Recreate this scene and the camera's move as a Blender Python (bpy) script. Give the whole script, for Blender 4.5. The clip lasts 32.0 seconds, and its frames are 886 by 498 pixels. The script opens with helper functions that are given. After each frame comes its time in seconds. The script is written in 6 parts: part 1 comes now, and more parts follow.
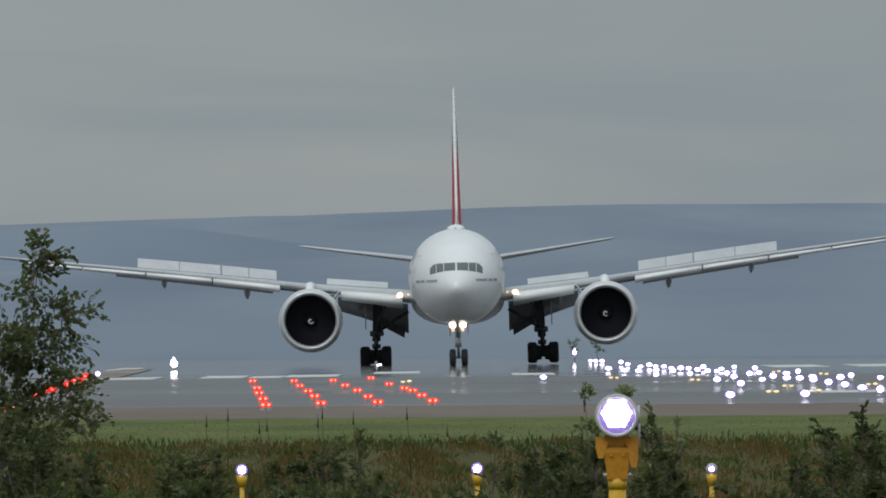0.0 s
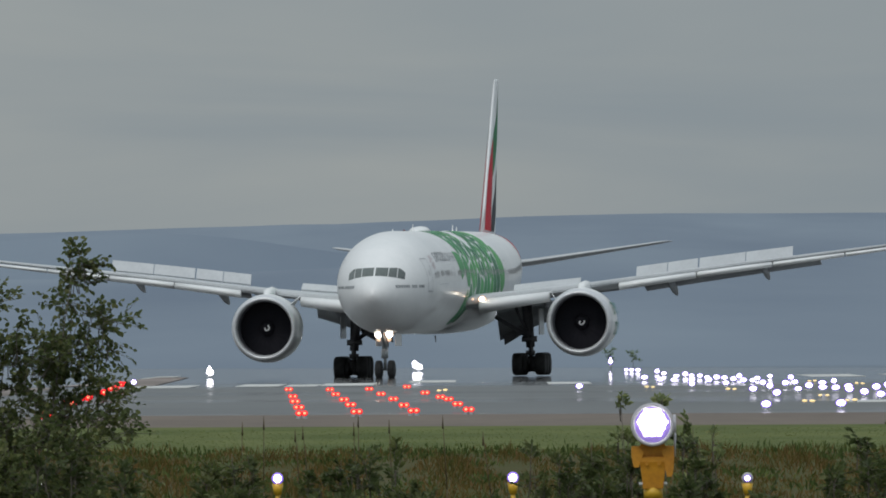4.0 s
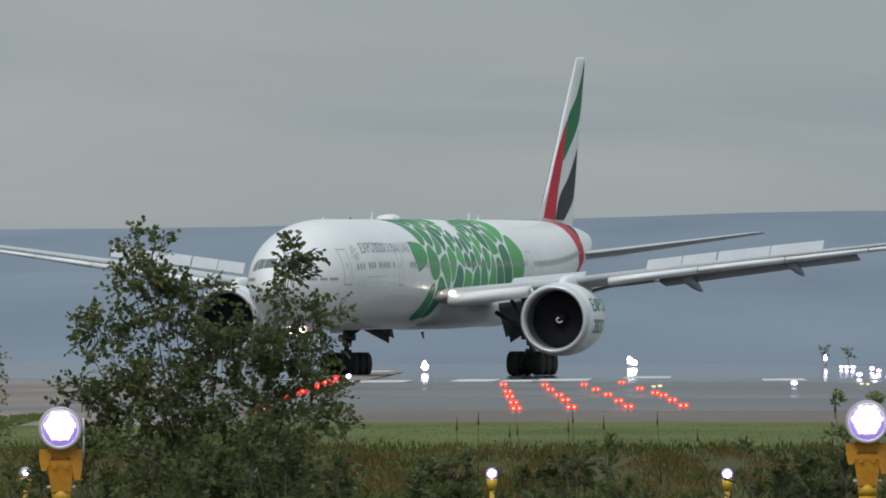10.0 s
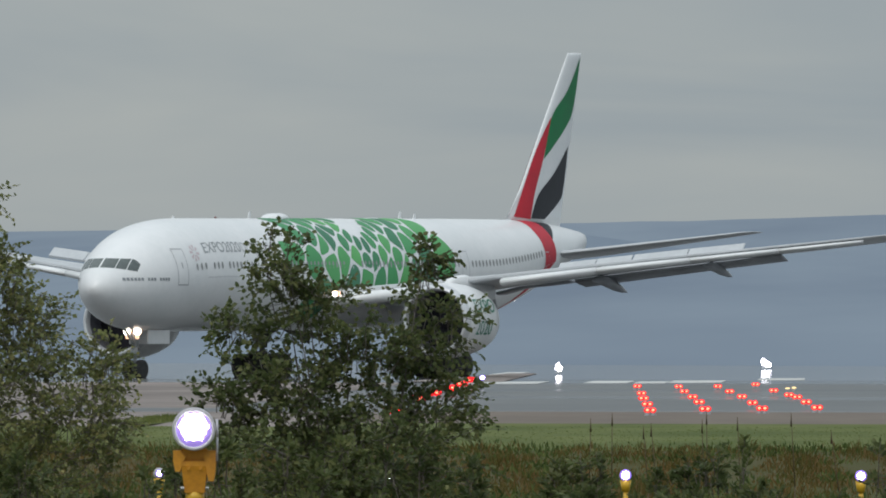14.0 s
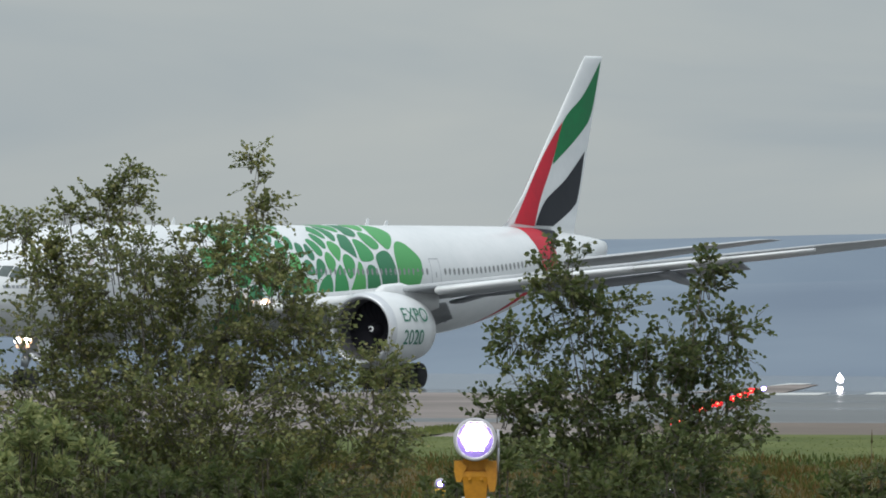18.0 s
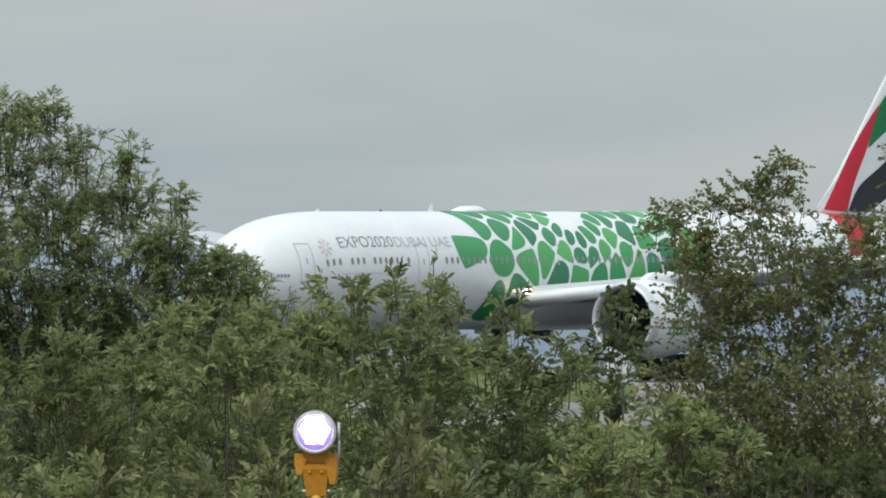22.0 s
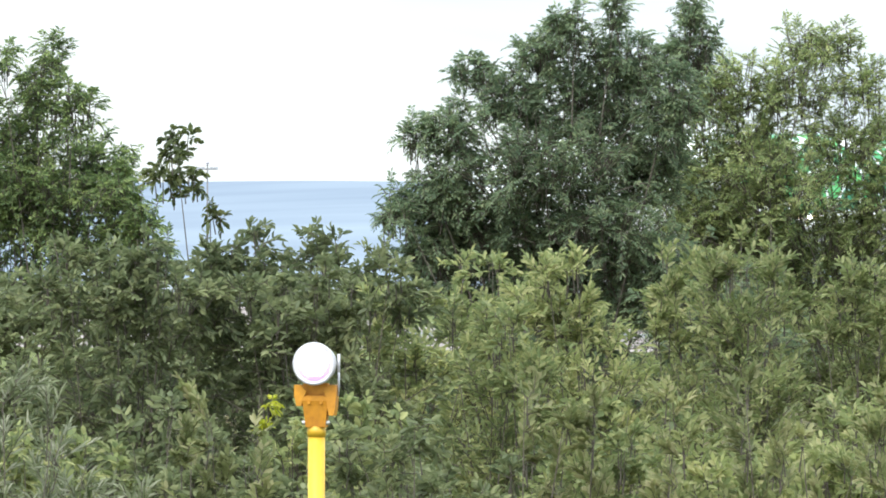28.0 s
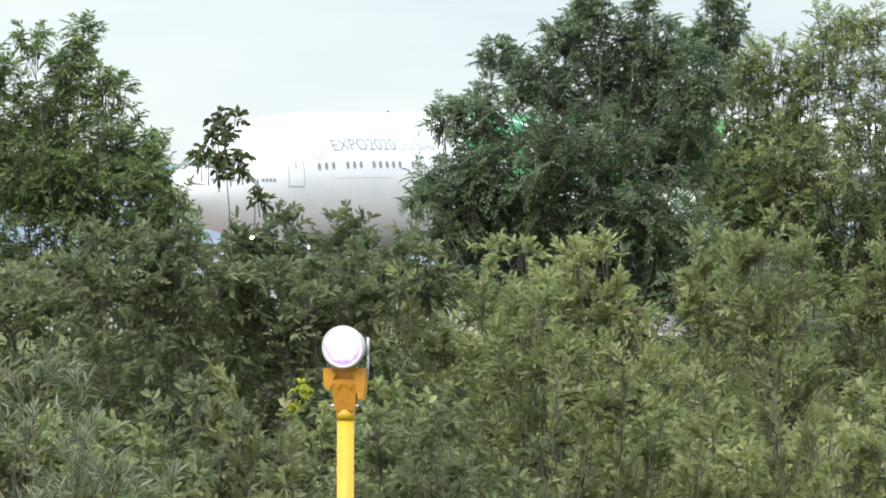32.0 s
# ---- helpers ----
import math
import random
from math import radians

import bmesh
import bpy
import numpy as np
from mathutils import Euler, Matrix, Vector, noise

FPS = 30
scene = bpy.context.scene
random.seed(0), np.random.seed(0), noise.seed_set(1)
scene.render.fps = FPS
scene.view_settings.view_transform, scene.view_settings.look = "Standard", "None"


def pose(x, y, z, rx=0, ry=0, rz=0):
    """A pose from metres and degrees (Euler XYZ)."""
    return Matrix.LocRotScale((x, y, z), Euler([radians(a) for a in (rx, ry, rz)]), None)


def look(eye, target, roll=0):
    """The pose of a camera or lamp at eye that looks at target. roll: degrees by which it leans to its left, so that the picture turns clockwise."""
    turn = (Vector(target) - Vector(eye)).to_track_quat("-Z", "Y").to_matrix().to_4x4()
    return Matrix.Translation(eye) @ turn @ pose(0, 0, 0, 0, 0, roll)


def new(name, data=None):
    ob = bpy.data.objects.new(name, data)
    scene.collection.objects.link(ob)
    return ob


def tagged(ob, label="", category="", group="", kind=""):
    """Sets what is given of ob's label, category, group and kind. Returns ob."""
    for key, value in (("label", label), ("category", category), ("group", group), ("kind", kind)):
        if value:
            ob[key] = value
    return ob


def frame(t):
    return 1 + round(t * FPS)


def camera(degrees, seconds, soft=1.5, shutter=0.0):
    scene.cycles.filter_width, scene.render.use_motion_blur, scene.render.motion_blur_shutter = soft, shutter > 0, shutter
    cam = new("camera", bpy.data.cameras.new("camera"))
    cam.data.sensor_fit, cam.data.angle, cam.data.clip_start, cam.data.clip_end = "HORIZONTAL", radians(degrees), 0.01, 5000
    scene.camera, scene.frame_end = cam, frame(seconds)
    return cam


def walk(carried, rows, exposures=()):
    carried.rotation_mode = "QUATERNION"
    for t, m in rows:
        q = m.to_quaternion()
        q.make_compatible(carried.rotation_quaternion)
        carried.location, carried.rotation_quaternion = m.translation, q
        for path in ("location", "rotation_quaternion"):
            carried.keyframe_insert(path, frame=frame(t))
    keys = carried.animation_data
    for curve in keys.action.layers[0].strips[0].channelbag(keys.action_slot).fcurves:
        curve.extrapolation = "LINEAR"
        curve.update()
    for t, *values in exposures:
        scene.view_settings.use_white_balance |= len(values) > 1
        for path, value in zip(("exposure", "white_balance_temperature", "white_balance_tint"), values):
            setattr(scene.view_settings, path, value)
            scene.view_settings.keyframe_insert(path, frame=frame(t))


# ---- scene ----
# The camera stands on a rise at the fence and only turns. Rows: seconds, where its axis passes
# at 1000 m (east, height), lean.
EYE = (0.0, 0.0, 2.6)
cam = camera(2.924, 32.0, soft=1.8)
VIEW = [
    (0, 0.000, 7.034, -0.74), (0.5, 0.067, 7.101, -0.72), (1, -0.025, 7.189, -0.74), (1.5, -0.095, 7.316, -0.70),
    (2, -0.258, 7.415, -0.70), (2.5, -0.620, 7.411, -0.68), (4.5, -2.770, 7.593, -0.63), (5, -3.643, 7.563, -0.61),
    (5.5, -4.635, 7.486, -0.59), (6, -5.642, 7.396, -0.59), (6.5, -6.666, 7.357, -0.57), (7, -7.730, 7.367, -0.56),
    (7.5, -8.813, 7.384, -0.52), (8, -9.902, 7.351, -0.49), (8.5, -10.853, 7.354, -0.45), (9, -12.020, 7.406, -0.41),
    (9.5, -13.285, 7.413, -0.36), (10, -14.500, 7.399, -0.31), (10.5, -15.536, 7.365, -0.36), (11, -16.467, 7.299, -0.38),
    (11.5, -17.427, 7.206, -0.39), (12, -18.228, 7.147, -0.37), (12.5, -19.209, 7.237, -0.34), (13, -19.950, 7.236, -0.32),
    (13.5, -20.710, 7.328, -0.27), (15.5, -28.192, 8.275, -0.05), (16, -29.488, 8.430, -0.01), (16.5, -31.872, 8.280, 0.01),
    (17, -34.766, 8.154, -0.00), (17.5, -36.936, 8.175, -0.05), (18, -38.458, 8.175, -0.08), (18.5, -41.160, 8.186, -0.05),
    (19, -43.731, 8.136, -0.08), (19.5, -47.950, 7.991, -0.12), (20, -53.787, 7.841, -0.18), (20.5, -60.413, 7.847, -0.19),
    (21, -67.159, 7.823, -0.18), (21.5, -72.335, 7.773, -0.21), (22, -75.897, 7.800, -0.15), (22.5, -79.006, 7.679, -0.05),
    (23, -82.754, 7.516, 0.13), (23.5, -87.408, 7.389, 0.18), (24, -92.442, 7.247, 0.21), (24.5, -96.690, 7.051, 0.21),
    (25, -100.759, 6.736, 0.15), (25.5, -105.642, 5.626, 0.14), (26, -110.213, 5.487, 0.02), (26.5, -114.389, 5.247, -0.00),
    (28.5, -123.455, 3.500, 0.12), (29, -124.600, 3.500, 0.13), (29.5, -125.383, 3.499, 0.14), (30, -125.667, 3.364, 0.17),
    (30.5, -125.512, 3.104, 0.18), (31, -124.941, 2.906, 0.19), (31.5, -124.249, 2.822, 0.16), (32, -123.741, 2.800, 0.13),
]
walk(cam, [(t, look(EYE, (x, 1000, z), r)) for t, x, z, r in VIEW],
     [(0, -0.05), (5, -0.06), (6, 0.03), (7, 0.08), (13, 0.2), (16, 0.27), (19, 0.5), (23, 0.72), (24, 1.02), (24.5, 1.16), (25, 1.4), (25.5, 1.75), (26, 2.12), (26.5, 2.1), (28.5, 1.74), (30, 1.57), (32, 1.50)])

# the airliner's way: seconds, place of the main gear, heading
TAXI = [
    (0, 1.01, 1139.64, 0.16), (0.5, 0.96, 1129.74, 0.73), (1, 0.82, 1119.87, 1.37), (1.5, 0.61, 1110.09, 2.03),
    (2, 0.23, 1100.44, 2.80), (2.5, -0.23, 1090.95, 3.57), (4.5, -3.20, 1055.09, 6.76), (5, -4.17, 1047.05, 7.15),
    (5.5, -5.14, 1039.42, 7.67), (6, -6.10, 1032.22, 8.09), (6.5, -7.16, 1025.48, 8.48), (7, -8.11, 1019.21, 9.19),
    (7.5, -9.11, 1013.42, 9.79), (8, -10.16, 1008.13, 10.33), (8.5, -11.23, 1003.33, 10.91), (9, -12.34, 999.02, 11.79),
    (9.5, -13.46, 995.21, 12.72), (10, -14.64, 991.84, 13.54), (10.5, -15.87, 988.82, 14.41), (11, -17.13, 986.10, 15.38),
    (11.5, -18.49, 983.60, 16.40), (12, -19.91, 981.32, 17.28), (12.5, -21.48, 979.20, 18.22), (13, -23.12, 977.23, 19.08),
    (13.5, -24.87, 975.38, 19.88), (15.5, -32.98, 968.56, 22.95), (16, -35.11, 965.82, 23.58), (16.5, -37.31, 962.61, 24.15),
    (17, -39.56, 959.05, 24.73), (17.5, -41.84, 955.20, 25.31), (18, -44.14, 951.14, 25.87), (18.5, -46.48, 946.92, 26.30),
    (19, -48.77, 942.61, 26.73), (19.5, -51.05, 938.24, 26.98), (20, -53.27, 933.89, 27.27), (20.5, -55.47, 929.62, 27.57),
    (21, -57.67, 925.48, 27.86), (21.5, -59.93, 921.42, 28.14), (22, -62.18, 917.45, 28.28), (22.5, -64.44, 913.55, 28.38),
    (23, -66.77, 909.74, 28.60), (23.5, -68.85, 906.15, 28.70), (24, -70.80, 902.75, 28.75), (24.5, -72.81, 899.44, 28.90),
    (25, -74.73, 896.29, 29.01), (29.5, -89.99, 874.79, 27.97), (30, -91.52, 872.42, 28.06), (30.5, -93.05, 870.05, 28.27),
    (31, -94.58, 867.70, 28.53), (32, -97.70, 863.05, 29.29),
]
SLOPE = 0.0061          # the field rises gently to the west


def ground_z(x, y):
    return -SLOPE * max(-300.0, min(300.0, x))

# ---- light ----
world = bpy.data.worlds.new("world")
scene.world = world
world.use_nodes = True
wn, wl = world.node_tree.nodes, world.node_tree.links
wn.clear()
w_out, w_bg = wn.new("ShaderNodeOutputWorld"), wn.new("ShaderNodeBackground")
w_sky = wn.new("ShaderNodeTexSky")
w_sky.sky_type, w_sky.sun_disc = "NISHITA", False
w_sky.sun_elevation, w_sky.sun_rotation = radians(38), radians(200)
w_geo, w_map = wn.new("ShaderNodeTexCoord"), wn.new("ShaderNodeMapping")
w_map.inputs["Scale"].default_value = (16, 16, 95)
w_n1, w_n2 = wn.new("ShaderNodeTexNoise"), wn.new("ShaderNodeTexNoise")
w_n1.inputs["Scale"].default_value, w_n1.inputs["Detail"].default_value = 1.1, 4
w_n1.inputs["Roughness"].default_value = 0.5
w_n1.inputs["Distortion"].default_value = 0.5
w_ramp = wn.new("ShaderNodeValToRGB")
e = w_ramp.color_ramp.elements
e[0].position, e[0].color = 0.30, (2.84, 3.34, 3.72, 1)
e[1].position, e[1].color = 0.68, (3.78, 4.10, 4.14, 1)
w_mix = wn.new("ShaderNodeMixRGB")
w_mix.inputs["Fac"].default_value = 0.93          # an overcast sheet of cloud over the clear sky
wl.new(w_geo.outputs["Generated"], w_map.inputs["Vector"])
wl.new(w_map.outputs["Vector"], w_n1.inputs["Vector"])
wl.new(w_n1.outputs["Fac"], w_ramp.inputs["Fac"])
wl.new(w_sky.outputs["Color"], w_mix.inputs["Color1"])
wl.new(w_ramp.outputs["Color"], w_mix.inputs["Color2"])
w_sep, w_rng, w_mul = wn.new("ShaderNodeSeparateXYZ"), wn.new("ShaderNodeMapRange"), wn.new("ShaderNodeVectorMath")
w_rng.inputs["To Min"].default_value, w_rng.inputs["To Max"].default_value = 1.0, 2.6   # an overcast sky is brightest overhead
w_mul.operation = "SCALE"
wl.new(w_geo.outputs["Generated"], w_sep.inputs[0])
wl.new(w_sep.outputs["Z"], w_rng.inputs["Value"])
wl.new(w_mix.outputs["Color"], w_mul.inputs[0])
wl.new(w_rng.outputs[0], w_mul.inputs["Scale"])
wl.new(w_mul.outputs[0], w_bg.inputs["Color"])
w_bg.inputs["Strength"].default_value = 0.085
wl.new(w_bg.outputs["Background"], w_out.inputs["Surface"])

sun = new("sun", bpy.data.lights.new("sun", "SUN"))
sun.data.energy, sun.data.angle, sun.data.color = 0.9, radians(25), (1.0, 0.97, 0.92)
sun.matrix_world = look((0, 0, 50), (0 - math.sin(radians(200)) * 10, 0 - math.cos(radians(200)) * 10, 50 - 10 * math.tan(radians(50))))


# ---- materials ----
def rgb(c):
    return (c[0], c[1], c[2], 1)


def mat(name, c1, c2=None, rough=0.6, scale=3.0, bump=0.0, metal=0.0, emit=0.0, spec=0.5, stretch=(1, 1, 1), fine=8.0, coat=0.0, film=0.03):
    """A surface that wanders between two colours at two scales, with fine relief."""
    m = bpy.data.materials.new(name)
    m.use_nodes = True
    n, l = m.node_tree.nodes, m.node_tree.links
    b = n["Principled BSDF"]
    b.inputs["Roughness"].default_value, b.inputs["Metallic"].default_value = rough, metal
    b.inputs["Specular IOR Level"].default_value = spec
    b.inputs["Coat Weight"].default_value, b.inputs["Coat Roughness"].default_value = coat, film
    b.inputs["Base Color"].default_value = rgb(c1)
    if emit:
        b.inputs["Emission Color"].default_value, b.inputs["Emission Strength"].default_value = rgb(c1), emit
        return m
    if c2:
        tc, mp = n.new("ShaderNodeTexCoord"), n.new("ShaderNodeMapping")
        mp.inputs["Scale"].default_value = stretch
        t1, t2 = n.new("ShaderNodeTexNoise"), n.new("ShaderNodeTexNoise")
        t1.inputs["Scale"].default_value, t2.inputs["Scale"].default_value = scale, scale * fine
        t1.inputs["Detail"].default_value = 5
        mx, rp, cm = n.new("ShaderNodeMath"), n.new("ShaderNodeMapRange"), n.new("ShaderNodeMixRGB")
        mx.operation = "MULTIPLY_ADD"
        mx.inputs[1].default_value = 0.4
        rp.inputs["From Min"].default_value, rp.inputs["From Max"].default_value = 0.5, 0.9
        cm.inputs["Color1"].default_value, cm.inputs["Color2"].default_value = rgb(c1), rgb(c2)
        l.new(tc.outputs["Object"], mp.inputs["Vector"])
        for t in (t1, t2):
            l.new(mp.outputs["Vector"], t.inputs["Vector"])
        l.new(t2.outputs["Fac"], mx.inputs[0])
        l.new(t1.outputs["Fac"], mx.inputs[2])
        l.new(mx.outputs[0], rp.inputs["Value"])
        l.new(rp.outputs[0], cm.inputs["Fac"])
        l.new(cm.outputs["Color"], b.inputs["Base Color"])
        if bump:
            bp = n.new("ShaderNodeBump")
            bp.inputs["Strength"].default_value = bump
            bp.inputs["Distance"].default_value = 0.05
            l.new(mx.outputs[0], bp.inputs["Height"])
            l.new(bp.outputs["Normal"], b.inputs["Normal"])
    return m


def leaf_mat(name, c1, c2, c3, trans=0.52, clump=4.0, spec=0.35):
    """Leaves: each one its own tint, light passes through."""
    m = bpy.data.materials.new(name)
    m.use_nodes = True
    n, l = m.node_tree.nodes, m.node_tree.links
    b, out = n["Principled BSDF"], n["Material Output"]
    b.inputs["Roughness"].default_value, b.inputs["Specular IOR Level"].default_value = 0.5, spec
    g, rp = n.new("ShaderNodeNewGeometry"), n.new("ShaderNodeValToRGB")
    el = rp.color_ramp.elements
    el[0].color, el[1].color = rgb(c1), rgb(c3)
    el.new(0.55).color = rgb(c2)
    tr, mx = n.new("ShaderNodeBsdfTranslucent"), n.new("ShaderNodeMixShader")
    mx.inputs["Fac"].default_value = trans
    l.new(g.outputs["Random Per Island"], rp.inputs["Fac"])
    colour = rp.outputs["Color"]
    if clump:
        # boughs and whole plants differ a little in depth and hue
        tc, nz, oi, sm, rg, hs = n.new("ShaderNodeTexCoord"), n.new("ShaderNodeTexNoise"), n.new("ShaderNodeObjectInfo"), n.new("ShaderNodeMath"), n.new("ShaderNodeMapRange"), n.new("ShaderNodeHueSaturation")
        hu = n.new("ShaderNodeMapRange")
        nz.inputs["Scale"].default_value, nz.inputs["Detail"].default_value = clump, 3
        sm.operation = "MULTIPLY_ADD"
        sm.inputs[1].default_value = 0.22
        rg.inputs["From Min"].default_value, rg.inputs["From Max"].default_value = 0.35, 0.88
        rg.inputs["To Min"].default_value, rg.inputs["To Max"].default_value = 0.64, 1.44
        hu.inputs["From Min"].default_value, hu.inputs["From Max"].default_value = 0.35, 0.88
        hu.inputs["To Min"].default_value, hu.inputs["To Max"].default_value = 0.512, 0.482
        l.new(tc.outputs["Object"], nz.inputs["Vector"])
        l.new(oi.outputs["Random"], sm.inputs[0])
        l.new(nz.outputs["Fac"], sm.inputs[2])
        l.new(sm.outputs[0], rg.inputs["Value"])
        l.new(sm.outputs[0], hu.inputs["Value"])
        l.new(rg.outputs[0], hs.inputs["Value"])
        l.new(hu.outputs[0], hs.inputs["Hue"])
        l.new(rp.outputs["Color"], hs.inputs["Color"])
        colour = hs.outputs["Color"]
    l.new(colour, b.inputs["Base Color"])
    l.new(colour, tr.inputs["Color"])
    l.new(b.outputs[0], mx.inputs[1])
    l.new(tr.outputs[0], mx.inputs[2])
    l.new(mx.outputs[0], out.inputs["Surface"])
    return m


M_WHITE = mat("white_paint", (0.84, 0.845, 0.85), (0.77, 0.785, 0.79), 0.4, 0.35, coat=0.28, film=0.09)
M_GREYPAINT = mat("grey_paint", (0.56, 0.58, 0.60), (0.47, 0.49, 0.51), 0.4, 0.6)
M_METAL = mat("bare_metal", (0.72, 0.73, 0.75), (0.62, 0.63, 0.65), 0.35, 1.2, metal=0.45)
M_DARKMETAL = mat("dark_metal", (0.20, 0.20, 0.21), (0.11, 0.11, 0.115), 0.5, 2.0, metal=0.5)
M_FAN = mat("fan_blade", (0.026, 0.025, 0.032), (0.021, 0.021, 0.028), 0.8, 2.0, spec=0.2)
M_LINER = mat("inlet_liner", (0.13, 0.13, 0.15), (0.10, 0.10, 0.115), 0.6, 2.0)
M_RUBBER = mat("tyre_rubber", (0.030, 0.030, 0.031), (0.05, 0.05, 0.05), 0.85, 4.0)
M_GLASS = mat("cockpit_glass", (0.090, 0.108, 0.108), (0.135, 0.158, 0.150), 0.15, 0.7)
M_WINDOW = mat("cabin_window", (0.24, 0.245, 0.25), (0.30, 0.305, 0.31), 0.3, 2.0)
M_BEACON = mat("beacon_glass", (0.22, 0.05, 0.05), (0.16, 0.04, 0.04), 0.3, 2.0)
M_LINE = mat("panel_line", (0.50, 0.51, 0.53), (0.42, 0.43, 0.45), 0.5, 2.0)
M_INK = mat("dark_lettering", (0.26, 0.28, 0.30), (0.31, 0.33, 0.35), 0.5, 2.0)
M_INKLIGHT = mat("pale_lettering", (0.50, 0.52, 0.54), (0.45, 0.47, 0.49), 0.5, 2.0)
M_INKGREEN = mat("green_lettering", (0.03, 0.17, 0.11), (0.04, 0.22, 0.14), 0.5, 2.0)
M_RED = mat("red_paint", (0.62, 0.028, 0.05), (0.50, 0.03, 0.05), 0.55, 0.4, spec=0.22)
M_GREEN = mat("flag_green_paint", (0.012, 0.23, 0.075), (0.02, 0.18, 0.07), 0.55, 0.4, spec=0.22)
M_BLACK = mat("black_paint", (0.022, 0.024, 0.030), (0.03, 0.032, 0.04), 0.55, 0.4, spec=0.22)
M_PINK = mat("faded_roundel", (0.62, 0.50, 0.52), (0.68, 0.60, 0.62), 0.4, 1.0)
M_PATTERN = leaf_mat("green_livery", (0.010, 0.17, 0.075), (0.03, 0.30, 0.085), (0.09, 0.42, 0.10), 0.0, 0, 0.7)
M_YELLOW = mat("yellow_post_paint", (0.75, 0.47, 0.03), (0.62, 0.36, 0.03), 0.45, 6.0)
M_ORANGE = mat("orange_casting", (0.66, 0.30, 0.02), (0.45, 0.18, 0.015), 0.5, 8.0)
M_LENSRING = mat("lamp_ring", (0.621, 0.612, 0.662), (0.486, 0.479, 0.524), 0.35, 8.0)
M_LAMP = mat("white_lamp", (1.0, 0.97, 1.0), emit=9)
# glowing violet rings imitate the colour fringe round the lamps' glare
M_FRINGE = mat("violet_lamp_fringe", (0.36, 0.22, 1.0), emit=0.95)
M_FRINGE2 = mat("dim_violet_fringe", (0.48, 0.33, 1.0), emit=0.28)
M_FLAP = mat("flap_grey", (0.400, 0.416, 0.448), (0.304, 0.320, 0.352), 0.45, 0.6)
M_LAMPFAR = mat("far_white_lamp", (0.93, 0.88, 1.0), emit=6)
M_REDLAMP = mat("red_lamp", (1.0, 0.012, 0.020), emit=1.0)
M_REDCORE = mat("red_lamp_core", (1.0, 0.34, 0.18), emit=1.5)
M_YELLAMP = mat("yellow_lamp", (1.0, 0.74, 0.36), emit=1.0)
M_LAND = mat("landing_lamp", (1.0, 0.93, 0.80), emit=7)
M_WARM = mat("warm_lamp_edge", (1.0, 0.60, 0.38), emit=1.2)
M_STEEL = mat("galvanised_steel", (0.42, 0.44, 0.45), (0.34, 0.36, 0.37), 0.5, 4.0, metal=0.5)
M_ROUGH = mat("rough_grass", (0.059, 0.070, 0.019), (0.088, 0.073, 0.034), 0.9, 0.12, 0.4, stretch=(1, 0.25, 1), fine=14, spec=0.08)
M_MOWN = mat("mown_grass", (0.082, 0.106, 0.033), (0.138, 0.157, 0.055), 0.9, 0.22, 0.3, stretch=(1, 0.2, 1), fine=7, spec=0.08)
M_STRIP = mat("pale_concrete", (0.198, 0.165, 0.139), (0.158, 0.132, 0.115), 0.85, 0.08, stretch=(1, 0.1, 1), spec=0.08)
M_TAR = mat("worn_asphalt", (0.084, 0.085, 0.084), (0.045, 0.046, 0.046), 0.42, 0.035, stretch=(1, 0.35, 1), fine=9, coat=0.10, film=0.045)


def mirage_coat(m):
    """A mirror coat that imitates mirage, in long streaks on the paving and as a sheet towards the far end."""
    n, l = m.node_tree.nodes, m.node_tree.links
    tc, mp, nz, rg = n.new("ShaderNodeTexCoord"), n.new("ShaderNodeMapping"), n.new("ShaderNodeTexNoise"), n.new("ShaderNodeMapRange")
    mp.inputs["Scale"].default_value = (0.016, 0.014, 1)
    nz.inputs["Scale"].default_value, nz.inputs["Detail"].default_value = 1.0, 5
    rg.inputs["From Min"].default_value, rg.inputs["From Max"].default_value = 0.50, 0.66
    rg.inputs["To Min"].default_value, rg.inputs["To Max"].default_value = 0.0, 0.34
    sp, far, wob, top = n.new("ShaderNodeSeparateXYZ"), n.new("ShaderNodeMapRange"), n.new("ShaderNodeMath"), n.new("ShaderNodeMath")
    wob.operation, top.operation = "MULTIPLY_ADD", "MAXIMUM"
    wob.inputs[1].default_value = 260.0
    far.inputs["From Min"].default_value, far.inputs["From Max"].default_value = 955.0, 1085.0
    l.new(tc.outputs["Object"], mp.inputs["Vector"])
    l.new(tc.outputs["Object"], sp.inputs["Vector"])
    l.new(mp.outputs["Vector"], nz.inputs["Vector"])
    l.new(nz.outputs["Fac"], rg.inputs["Value"])
    l.new(nz.outputs["Fac"], wob.inputs[0])
    l.new(sp.outputs["Y"], wob.inputs[2])
    l.new(wob.outputs[0], far.inputs["Value"])
    l.new(rg.outputs[0], top.inputs[0])
    l.new(far.outputs[0], top.inputs[1])
    l.new(top.outputs[0], n["Principled BSDF"].inputs["Coat Weight"])


